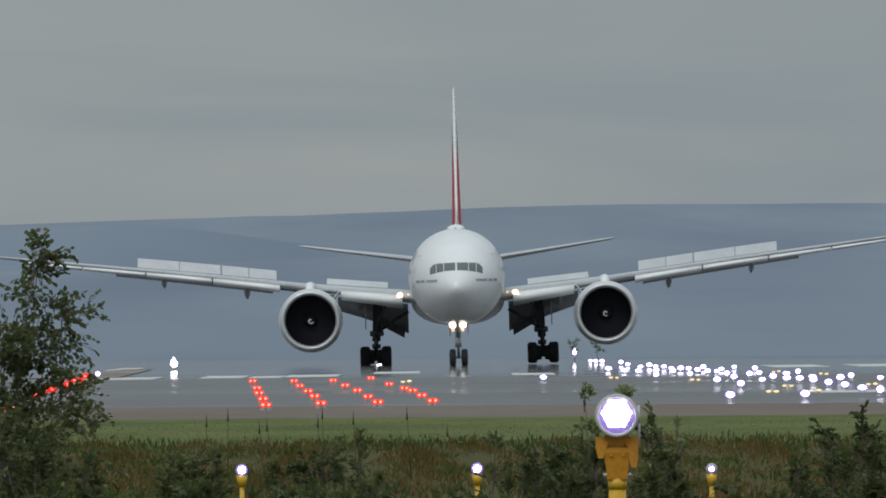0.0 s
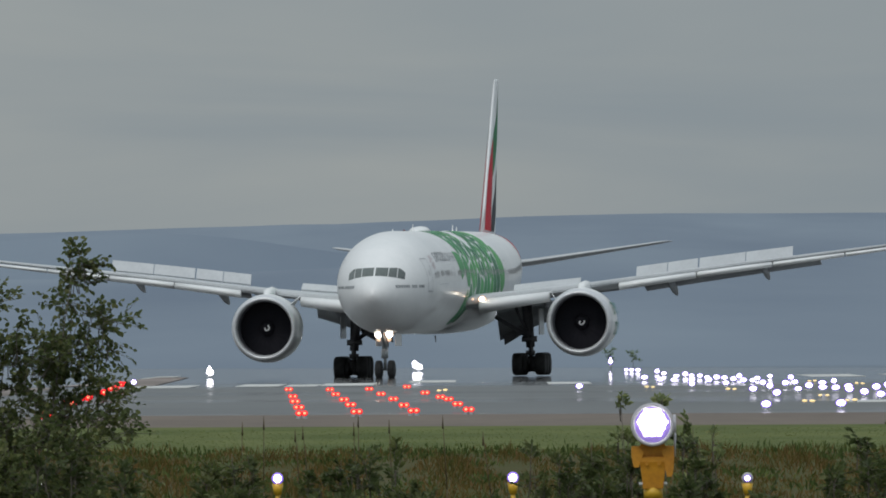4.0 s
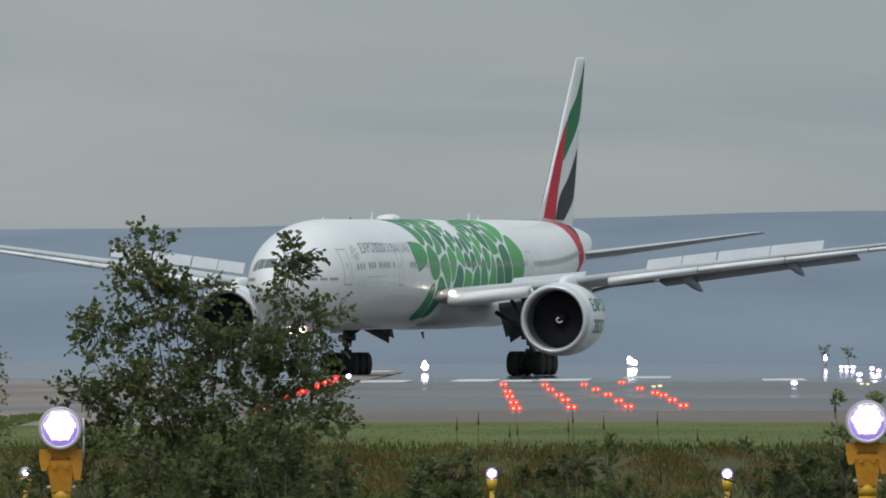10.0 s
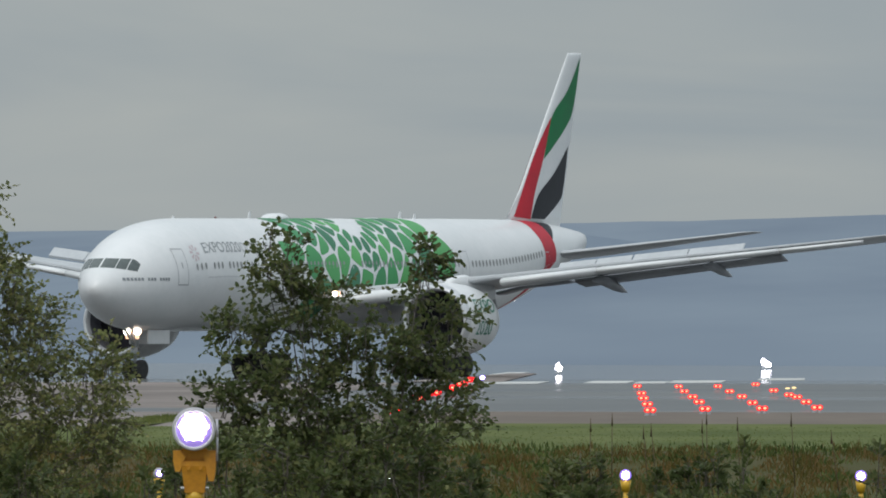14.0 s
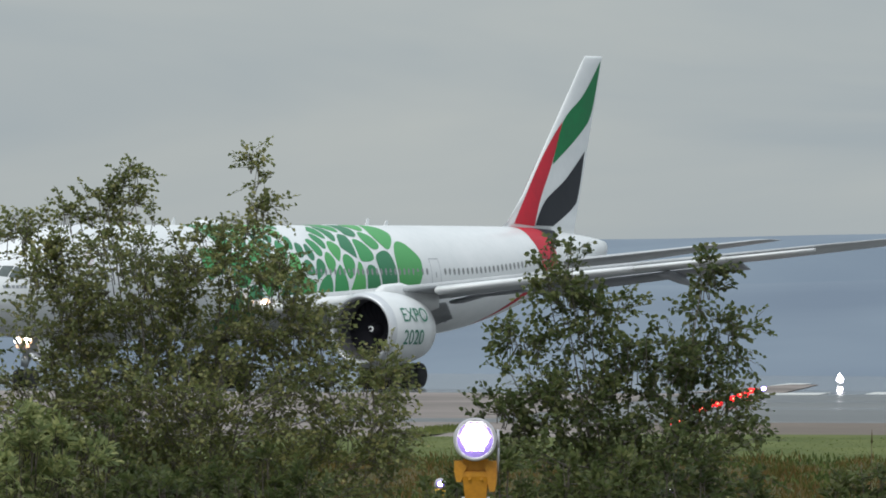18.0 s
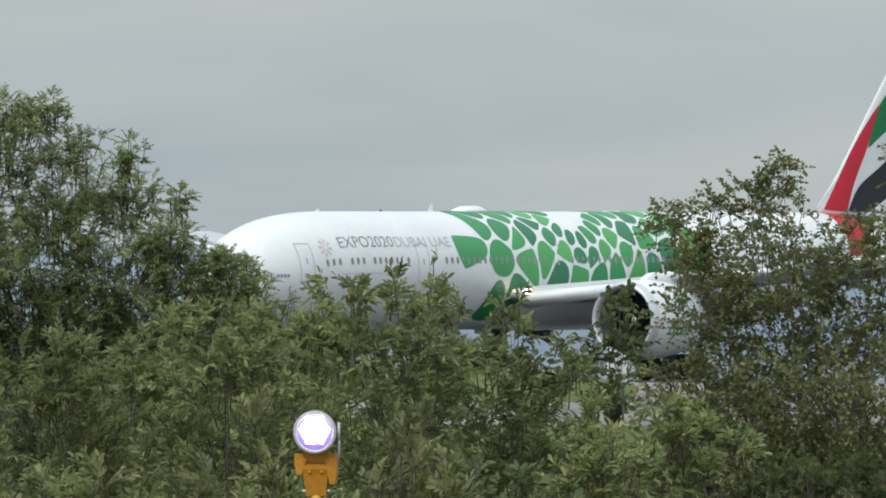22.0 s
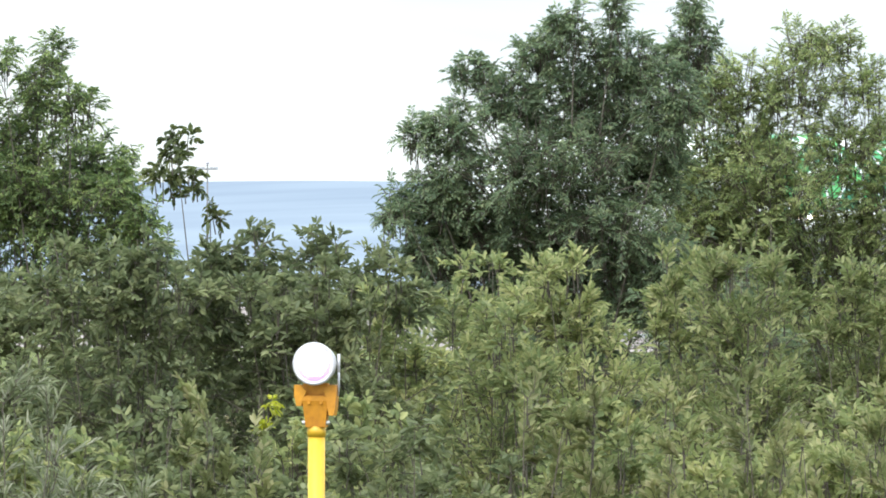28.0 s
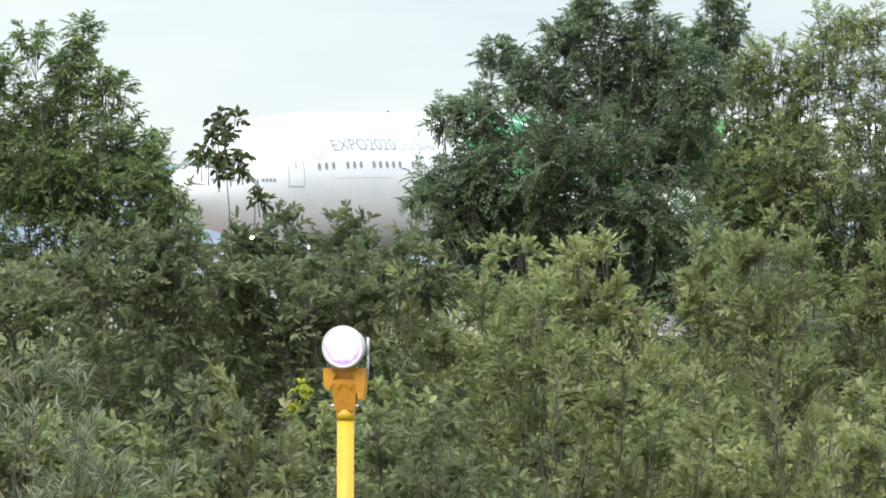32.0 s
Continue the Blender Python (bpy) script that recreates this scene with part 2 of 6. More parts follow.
mirage_coat(M_TAR)
M_APRON = mat("taxiway_concrete", (0.305, 0.264, 0.243), (0.183, 0.157, 0.146), 0.8, 0.05, stretch=(1, 0.35, 1), fine=7, spec=0.08)
M_MARK = mat("white_marking", (0.66, 0.66, 0.64), (0.48, 0.48, 0.47), 0.7, 0.3)
# the far fields' base colour carries the blue-grey haze of distance
M_FIELD = mat("haze_tinted_field", (0.165, 0.200, 0.246), (0.190, 0.226, 0.270), 0.9, 0.01, spec=0.08)
# both moor colours have the air's blue haze mixed in
M_HILL = mat("haze_tinted_moor", (0.186, 0.224, 0.279), (0.248, 0.292, 0.343), 0.95, 0.012, stretch=(1, 0.07, 1), fine=2.2, spec=0.0)
M_HILL2 = mat("haze_tinted_fold", (0.176, 0.216, 0.273), (0.229, 0.273, 0.326), 0.95, 0.012, stretch=(1, 0.07, 1), fine=2.2, spec=0.0)
M_BARK = mat("grey_bark", (0.134, 0.114, 0.095), (0.076, 0.061, 0.048), 0.85, 20.0, 0.3)
M_BIRCHBARK = mat("pale_birch_bark", (0.198, 0.182, 0.165), (0.083, 0.066, 0.055), 0.8, 25.0, 0.3)
M_BIRCH = leaf_mat("birch_leaf", (0.073, 0.098, 0.039), (0.108, 0.144, 0.052), (0.185, 0.194, 0.079))
M_BIRCHLIGHT = leaf_mat("light_birch_leaf", (0.172, 0.201, 0.077), (0.246, 0.275, 0.104), (0.419, 0.390, 0.165))
M_ASH = leaf_mat("ash_leaf", (0.136, 0.203, 0.122), (0.198, 0.270, 0.153), (0.297, 0.351, 0.186))
M_ASHLIGHT = leaf_mat("light_ash_leaf", (0.108, 0.170, 0.072), (0.178, 0.253, 0.098), (0.319, 0.395, 0.145))
M_WILLOW = leaf_mat("sallow_leaf", (0.151, 0.199, 0.080), (0.233, 0.273, 0.112), (0.360, 0.366, 0.175))
M_SALLOWTREE = leaf_mat("sallow_tree_leaf", (0.186, 0.252, 0.110), (0.276, 0.348, 0.138), (0.422, 0.455, 0.194))
M_LIGHTSALLOW = leaf_mat("light_sallow_leaf", (0.186, 0.233, 0.094), (0.271, 0.310, 0.123), (0.417, 0.414, 0.204))
M_SHOOT = leaf_mat("young_sallow_leaf", (0.171, 0.205, 0.084), (0.256, 0.277, 0.119), (0.375, 0.356, 0.199))
M_BRAMBLE = leaf_mat("bramble_leaf", (0.067, 0.089, 0.033), (0.094, 0.124, 0.042), (0.150, 0.166, 0.062))
M_SHRUB = leaf_mat("shrub_leaf", (0.169, 0.219, 0.095), (0.250, 0.293, 0.120), (0.402, 0.415, 0.187))
M_SILVER = leaf_mat("silver_willow_leaf", (0.155, 0.190, 0.092), (0.270, 0.305, 0.180), (0.470, 0.475, 0.360))
M_ELDER = leaf_mat("dark_broad_leaf", (0.112, 0.142, 0.073), (0.167, 0.201, 0.095), (0.261, 0.286, 0.143))
M_REED = leaf_mat("dry_grass", (0.191, 0.116, 0.051), (0.133, 0.107, 0.033), (0.077, 0.079, 0.019), 0.3, 0.15, 0.05)
M_TUFT = leaf_mat("dark_tuft", (0.054, 0.081, 0.026), (0.078, 0.111, 0.034), (0.121, 0.142, 0.047), 0.3, 0.3, 0.05)
M_YELLEAF = leaf_mat("yellow_flower", (0.38, 0.42, 0.03), (0.45, 0.48, 0.04), (0.5, 0.5, 0.08))


# ---- building helpers ----
def mesh_from(name, verts, faces, material, smooth=True):
    me = bpy.data.meshes.new(name)
    me.from_pydata([tuple(v) for v in verts], [], faces)
    me.update()
    if smooth:
        me.polygons.foreach_set("use_smooth", [True] * len(me.polygons))
    me.materials.append(material)
    return me


def link(name, me, parent=None, label="", m=None):
    ob = new(name, me)
    if parent:
        ob.parent = parent
    if m is not None:
        ob.matrix_basis = m
    if label:
        ob["label"] = label
    return ob


def part(name, bm, material, parent=None, label="", smooth=False):
    me = bpy.data.meshes.new(name)
    bm.to_mesh(me)
    bm.free()
    if smooth:
        me.polygons.foreach_set("use_smooth", [True] * len(me.polygons))
    me.materials.append(material)
    return link(name, me, parent, label)


def loft(rings, close=True, caps=True):
    """Vertices and faces through rings of equal length."""
    n = len(rings[0])
    verts = [p for r in rings for p in r]
    faces = []
    for i in range(len(rings) - 1):
        for j in range(n if close else n - 1):
            k = (j + 1) % n
            faces.append((i * n + j, i * n + k, (i + 1) * n + k, (i + 1) * n + j))
    if caps and close:
        faces.append(tuple(reversed(range(n))))
        faces.append(tuple(range((len(rings) - 1) * n, len(rings) * n)))
    return verts, faces


def box_bm(sx, sy, sz, bevel=0.0, at=(0, 0, 0)):
    bm = bmesh.new()
    bmesh.ops.create_cube(bm, size=1, matrix=Matrix.Translation(at) @ Matrix.Diagonal((sx, sy, sz, 1)))
    if bevel:
        bmesh.ops.bevel(bm, geom=list(bm.edges), offset=bevel, segments=2, affect="EDGES")
    return bm


def turned(profile, seg=24, axis="x", at=(0, 0, 0)):
    """A body of revolution from (along, radius) pairs."""
    rings = []
    for a, r in profile:
        ring = []
        for i in range(seg):
            c, s = math.cos(2 * math.pi * i / seg) * r, math.sin(2 * math.pi * i / seg) * r
            p = (a, c, s) if axis == "x" else (c, a, s) if axis == "y" else (c, s, a)
            ring.append((p[0] + at[0], p[1] + at[1], p[2] + at[2]))
        rings.append(ring)
    return loft(rings)


def rod(a, b, r1, r2=None, seg=8):
    """A tapered round bar between two points."""
    a, b = Vector(a), Vector(b)
    q = (b - a).to_track_quat("Z", "Y")
    r2 = r1 if r2 is None else r2
    rings = []
    for p, r in ((a, r1), (b, r2)):
        rings.append([p + q @ Vector((math.cos(2 * math.pi * i / seg) * r, math.sin(2 * math.pi * i / seg) * r, 0)) for i in range(seg)])
    return loft(rings)


def merge(*pieces):
    verts, faces = [], []
    for v, f in pieces:
        k = len(verts)
        verts += [tuple(p) for p in v]
        faces += [tuple(i + k for i in q) for q in f]
    return verts, faces


# ---- ground and distance ----
def sheet(name, x0, x1, y0, y1, lift, material, label, nx=6, ny=12, wob=0.0, seed=0):
    rnd = random.Random(seed)
    verts, faces = [], []
    for j in range(ny + 1):
        for i in range(nx + 1):
            x, y = x0 + (x1 - x0) * i / nx, y0 + (y1 - y0) * j / ny
            if wob and j in (0, ny):
                y += rnd.uniform(-wob, wob)
            verts.append((x, y, ground_z(x, y) + (lift if j else -0.05)))
    for j in range(ny):
        for i in range(nx):
            a = j * (nx + 1) + i
            faces.append((a, a + 1, a + nx + 2, a + nx + 1))
    return tagged(link(name, mesh_from(name, verts, faces, material)), label, kind="structure")


def build_ground():
    xs = [-7000, -2500, -900, -300, -100, 0, 100, 300, 900, 2500, 7000]
    ys = [-7000, -300, -20, 0, 40, 200, 400, 800, 1300, 2000, 4900, 7000]
    verts = [(x, y, ground_z(x, y)) for y in ys for x in xs]
    n = len(xs)
    faces = [(j * n + i, j * n + i + 1, j * n + n + i + 1, j * n + n + i) for j in range(len(ys) - 1) for i in range(n - 1)]
    tagged(link("ground", mesh_from("ground", verts, faces, M_ROUGH)), "rough airfield grass reaching to the hills", kind="structure")
    sheet("lawn", -260, 200, 362, 520, 0.02, M_MOWN, "mown green grass beside the runway end", 40, 6, 4.0, 3)
    sheet("pavement", -14, 200, 474, 560, 0.04, M_STRIP, "pale concrete shoulder of the runway", 10, 4, 1.5, 4)
    sheet("road", -300, 260, 524, 1420, 0.06, M_TAR, "grey worn asphalt runway", 24, 16, 1.0, 5)
    sheet("pavement", -260, -20.5, 545, 860, 0.08, M_APRON, "stained pale concrete taxiway", 12, 8, 6.0, 6)
    sheet("pavement", -260, -14, 459, 546, 0.07, M_APRON, "pale concrete taxiway edge beside the lawn", 14, 4, 2.0, 8)
    sheet("ground", -2400, 2400, 1240, 4890, 0.05, M_FIELD, "far fields beyond the runway, haze put into their colour", 8, 40)


def build_hills():
    """A long moor: its foot beyond the runway, its crest a slow wave."""
    def crest(x):
        return 29.2 + 3.6 * math.exp(-((x - 60) / 130) ** 2) - 4.5 / (1 + math.exp((x + 390) / 60)) + 0.35 * noise.noise((x * 0.02, 0, 0)) + 0.2 * noise.noise((x * 0.07, 3, 0))
    rings = []
    xs = [-900 + 12 * i for i in range(126)]
    for k in range(15):
        q = k / 14
        y = 1300 + 3100 * q
        row = []
        for x in xs:
            s = y / 4400
            z = (crest(x) - 2.6) * s * (0.0 + q ** 0.72 * 1.0) + 2.6 * q - 0.2 * (1 - q)
            z += 0.25 * noise.noise((x * 0.015, y * 0.002, 5)) * q * (1 - q) * 4
            row.append((x * s, y, z))
        rings.append(row)
    v, f = loft(rings, close=False)
    tagged(link("backdrop", mesh_from("backdrop", v, f, M_HILL)), "distant moorland hill with blue-grey haze put into its colour", kind="structure")


def build_ridge():
    """A lower, nearer fold of the moor."""
    rings = []
    for q in (0.0, 0.35, 0.7, 1.0):
        row = []
        for i in range(121):
            x = -560 + 6.2 * i
            top = 17.5 + 4.5 * math.exp(-((x + 62) / 48) ** 2) - 6.5 * math.exp(-((x - 40) / 55) ** 2) + 2.0 * math.exp(-((x - 130) / 40) ** 2) + 1.2 * noise.noise((x * 0.02, 9, 0)) + 0.5 * noise.noise((x * 0.08, 2, 0)) - 22.0 / (1 + math.exp((x + 285) / 16))
            row.append((x, 2700 + 480 * q, -0.5 + (top + 0.5) * q ** 0.8))
        rings.append(row)
    v, f = loft(rings, close=False)
    tagged(link("backdrop", mesh_from("backdrop", v, f, M_HILL2)), "darker fold of the moor below the crest, blue haze in its colour", kind="structure")


build_ground()
build_hills()
build_ridge()
# ---- the airliner ----
GEAR_U = 37.1
SIT = 0.0042          # the body sits a little nose down on its gear


def P3(u, v, w):
    """u metres aft of the nose, v to port, w above the ground, in the airliner's own space."""
    return (GEAR_U - u, v, w + SIT * (u - 5.9))


# stations along the body: aft, centre height, half width, half height
BODY = [(0.0, 4.98, 0.03, 0.03), (0.12, 4.98, 0.36, 0.34), (0.5, 5.00, 0.80, 0.76), (1.2, 5.04, 1.28, 1.24), (2.2, 5.12, 1.78, 1.76),
        (3.4, 5.24, 2.22, 2.24), (4.8, 5.38, 2.58, 2.62), (6.6, 5.53, 2.87, 2.90), (9.0, 5.64, 3.05, 3.06), (11.5, 5.68, 3.10, 3.10),
        (30.0, 5.68, 3.10, 3.10), (48.0, 5.68, 3.10, 3.10), (52.5, 5.80, 3.06, 2.97), (57.0, 6.12, 2.86, 2.63), (61.0, 6.52, 2.48, 2.19),
        (65.0, 6.94, 1.86, 1.63), (69.0, 7.24, 1.15, 1.04), (71.6, 7.42, 0.50, 0.62), (72.5, 7.46, 0.24, 0.45), (72.6, 7.46, 0.10, 0.35)]


def body_at(u, a, lift=0.0):
    """A point on the skin: u aft, a radians from the crown towards port."""
    for s, t in zip(BODY, BODY[1:]):
        if u <= t[0]:
            break
    k = max(0.0, min(1.0, (u - s[0]) / (t[0] - s[0])))
    i = BODY.index(s)
    r, q = BODY[max(0, i - 1)], BODY[min(len(BODY) - 1, i + 2)]
    out = []
    for c in (1, 2, 3):
        d = t[0] - s[0]
        m0 = (t[c] - r[c]) / max(0.001, t[0] - r[0]) * d if i else (t[c] - s[c]) * 2.0
        m1 = (q[c] - s[c]) / max(0.001, q[0] - s[0]) * d
        h = (2 * k ** 3 - 3 * k ** 2 + 1) * s[c] + (k ** 3 - 2 * k ** 2 + k) * m0 + (3 * k ** 2 - 2 * k ** 3) * t[c] + (k ** 3 - k ** 2) * m1
        out.append(h if d > 0.5 and abs(s[c] - t[c]) > 1e-6 else s[c] + (t[c] - s[c]) * k)
    z, rw, rh = out
    return P3(u, (rw + lift) * math.sin(a), z + (rh + lift) * math.cos(a))


def body_w(u, w, side, lift=0.0):
    """A point on the skin at height w, port or starboard."""
    z, _, rh = section(u)
    return body_at(u, side * math.acos(max(-1.0, min(1.0, (w - z) / rh))), lift)


def level_patch(u0, u1, w0, w1, side, nu, nw, lift):
    verts = [body_w(u0 + (u1 - u0) * i / nu, w0 + (w1 - w0) * j / nw, side, lift) for j in range(nw + 1) for i in range(nu + 1)]
    return verts, [(j * (nu + 1) + i, j * (nu + 1) + i + 1, (j + 1) * (nu + 1) + i + 1, (j + 1) * (nu + 1) + i) for j in range(nw) for i in range(nu)]


def skin_patch(u_of, a0, a1, nu, na, lift):
    """A sheet on the skin, between u_of(a) = (fore, aft) for angles a0 to a1."""
    verts, faces = [], []
    for j in range(na + 1):
        a = a0 + (a1 - a0) * j / na
        f, b = u_of(a)
        for i in range(nu + 1):
            verts.append(body_at(f + (b - f) * i / nu, a, lift))
    for j in range(na):
        for i in range(nu):
            k = j * (nu + 1) + i
            faces.append((k, k + 1, k + nu + 2, k + nu + 1))
    return verts, faces


def cell_outline(seed, others, reach, gap):
    """A rounded cell round a seed: a disc cut back by its neighbours."""
    poly = [(seed[0] + reach * 1.0 * math.cos(k * math.pi / 12), seed[1] + reach * math.sin(k * math.pi / 12)) for k in range(24)]
    for o in others:
        dx, dy = o[0] - seed[0], o[1] - seed[1]
        d = math.hypot(dx, dy)
        if d < 1e-6 or d > 2 * reach + 1:
            continue
        nx, ny = dx / d, dy / d
        lim = d / 2 - gap
        cut = []
        for (x0, y0), (x1, y1) in zip(poly, poly[1:] + poly[:1]):
            s0, s1 = (x0 - seed[0]) * nx + (y0 - seed[1]) * ny - lim, (x1 - seed[0]) * nx + (y1 - seed[1]) * ny - lim
            if s0 <= 0:
                cut.append((x0, y0))
            if s0 * s1 < 0:
                q = s0 / (s0 - s1)
                cut.append((x0 + (x1 - x0) * q, y0 + (y1 - y0) * q))
        poly = cut
        if len(poly) < 3:
            return []
    for _ in range(2):
        poly = [p for (x0, y0), (x1, y1) in zip(poly, poly[1:] + poly[:1])
                for p in ((x0 * .75 + x1 * .25, y0 * .75 + y1 * .25), (x0 * .25 + x1 * .75, y0 * .25 + y1 * .75))]
    return poly


# the livery's cells: metres aft of the nose, metres of girth from the crown
CELLS = [(23.23, 2.0), (26.52, 1.2), (25.74, 2.4), (29.29, 1.3), (28.95, 1.95), (30.42, 1.8), (30.85, 2.5), (29.73, 2.95), (31.72, 3.05), (26.52, 3.15),
         (27.82, 2.7), (28.69, 3.9), (30.59, 3.75), (32.07, 4.0), (33.71, 2.95), (35.44, 1.7), (34.58, 2.4), (36.48, 1.8), (35.62, 2.95), (37.35, 2.6),
         (39.34, 1.3), (32.58, 3.3), (33.36, 4.05), (34.58, 3.75), (38.99, 3.1), (40.38, 2.2), (41.94, 1.8), (36.66, 3.95), (40.81, 4.0), (43.32, 3.8),
         (35.44, 4.7), (37.78, 4.8), (39.08, 4.6), (33.88, 5.0), (31.81, 5.2), (30.07, 4.95), (26.78, 4.3), (24.36, 4.4), (21.85, 3.45), (24.1, 6.2), (25.8, 5.95)]


def livery(side):
    verts, faces = [], []
    extra = [(31.37, 0.6), (37.69, 0.7), (40.98, 0.9), (27.74, 0.5), (24.53, 0.6)]
    seeds = CELLS + extra
    bare = [(21.9, 2.3), (32.8, 0.5), (33.6, 1.3), (34.6, 0.4), (32.2, 1.9), (45.6, 1.6), (22.4, 5.6)]
    for sd in seeds:
        ol = cell_outline(sd, seeds + bare + [(sd[0], -sd[1])], 1.5 if 28.3 < sd[0] < 39.3 else 1.8, 0.10)
        if len(ol) < 3:
            continue
        c = (sum(p[0] for p in ol) / len(ol), sum(p[1] for p in ol) / len(ol))
        k = len(verts)
        n = len(ol)
        for q in (0.0, 0.2, 0.4, 0.6, 0.8, 1.0):
            for p in (ol if q else [c]):
                verts.append(body_at(c[0] + (p[0] - c[0]) * q, side * (c[1] + (p[1] - c[1]) * q) / 3.1, 0.016))
        for i in range(n):
            j = (i + 1) % n
            faces.append((k, k + 1 + i, k + 1 + j))
            for r in range(4):
                a = k + 1 + r * n
                faces.append((a + i, a + n + i, a + n + j, a + j))
    return verts, faces


def lettering(text, size, parent, name, material, place, thick=0.0, label=""):
    """Built-in letters laid on a curved skin by place(x, y)."""
    cu = bpy.data.curves.new(name, "FONT")
    cu.body, cu.size = text, size
    cu.offset = thick
    ob = bpy.data.objects.new(name, cu)
    scene.collection.objects.link(ob)
    dg = bpy.context.evaluated_depsgraph_get()
    me = bpy.data.meshes.new_from_object(ob.evaluated_get(dg))
    bpy.data.objects.remove(ob)
    bm = bmesh.new()
    bm.from_mesh(me)
    bmesh.ops.triangulate(bm, faces=list(bm.faces))
    bmesh.ops.subdivide_edges(bm, edges=[e for e in bm.edges if e.calc_length() > size * 0.35], cuts=2)
    # gather the faces letter by letter: pieces whose widths overlap belong together
    todo, spans = set(bm.verts), []
    while todo:
        grow, seen = [todo.pop()], []
        while grow:
            v = grow.pop()
            seen.append(v)
            for e in v.link_edges:
                o = e.other_vert(v)
                if o in todo:
                    todo.discard(o)
                    grow.append(o)
        spans.append((min(v.co.x for v in seen), max(v.co.x for v in seen), seen))
    spans.sort(key=lambda s: s[0])
    letters = []
    for lo, hi, seen in spans:
        if letters and lo < letters[-1][0]:
            letters[-1] = (max(hi, letters[-1][0]), letters[-1][1] + seen)
        else:
            letters.append((hi, seen))
    for hi, seen in letters:
        index = {v: i for i, v in enumerate(seen)}
        faces = [tuple(index[v] for v in f.verts) for f in {f for v in seen for f in v.link_faces}]
        link(name, mesh_from(name, [place(v.co.x, v.co.y) for v in seen], sorted(faces), material, False), parent, label)
    bm.free()


# wing: span, leading edge, trailing edge, height, thickness
WING = [(0.0, 23.4, 40.2, 4.13, 1.9), (3.0, 25.0, 39.9, 4.45, 1.75), (6.5, 27.3, 40.0, 4.87, 1.25), (10.2, 29.8, 40.6, 5.31, 0.95),
        (17.0, 34.5, 43.8, 6.20, 0.72), (24.0, 39.3, 46.9, 7.01, 0.50), (29.3, 43.0, 49.2, 7.63, 0.33), (31.2, 45.0, 49.9, 7.86, 0.22), (32.4, 47.6, 50.4, 7.98, 0.08)]


def wing_at(v):
    for s, t in zip(WING, WING[1:]):
        if v <= t[0]:
            break
    k = (v - s[0]) / (t[0] - s[0])
    return [s[i] + (t[i] - s[i]) * k for i in range(1, 5)]


def foil(le, te, w, th, v, side, lo=0.0, hi=1.0, n=9):
    """An aerofoil ring at span v; lo and hi are the part of the chord that is kept."""
    up, dn = [], []
    for i in range(n):
        c = lo + (hi - lo) * (1 - math.cos(math.pi * i / (n - 1))) / 2
        t = th * 5 * (0.2969 * math.sqrt(c) - 0.126 * c - 0.3516 * c * c + 0.2843 * c ** 3 - 0.1036 * c ** 4)
        camber = 0.04 * th * math.sin(math.pi * c)
        u = le + (te - le) * c
        droop = -0.25 * (te - le) / 10 * c          # the chord line is set a little nose up
        up.append(P3(u, side * v, w + t * 0.55 + camber + droop))
        dn.append(P3(u, side * v, w - t * 0.45 + camber + droop))
    return up + dn[::-1]


spoilers = []


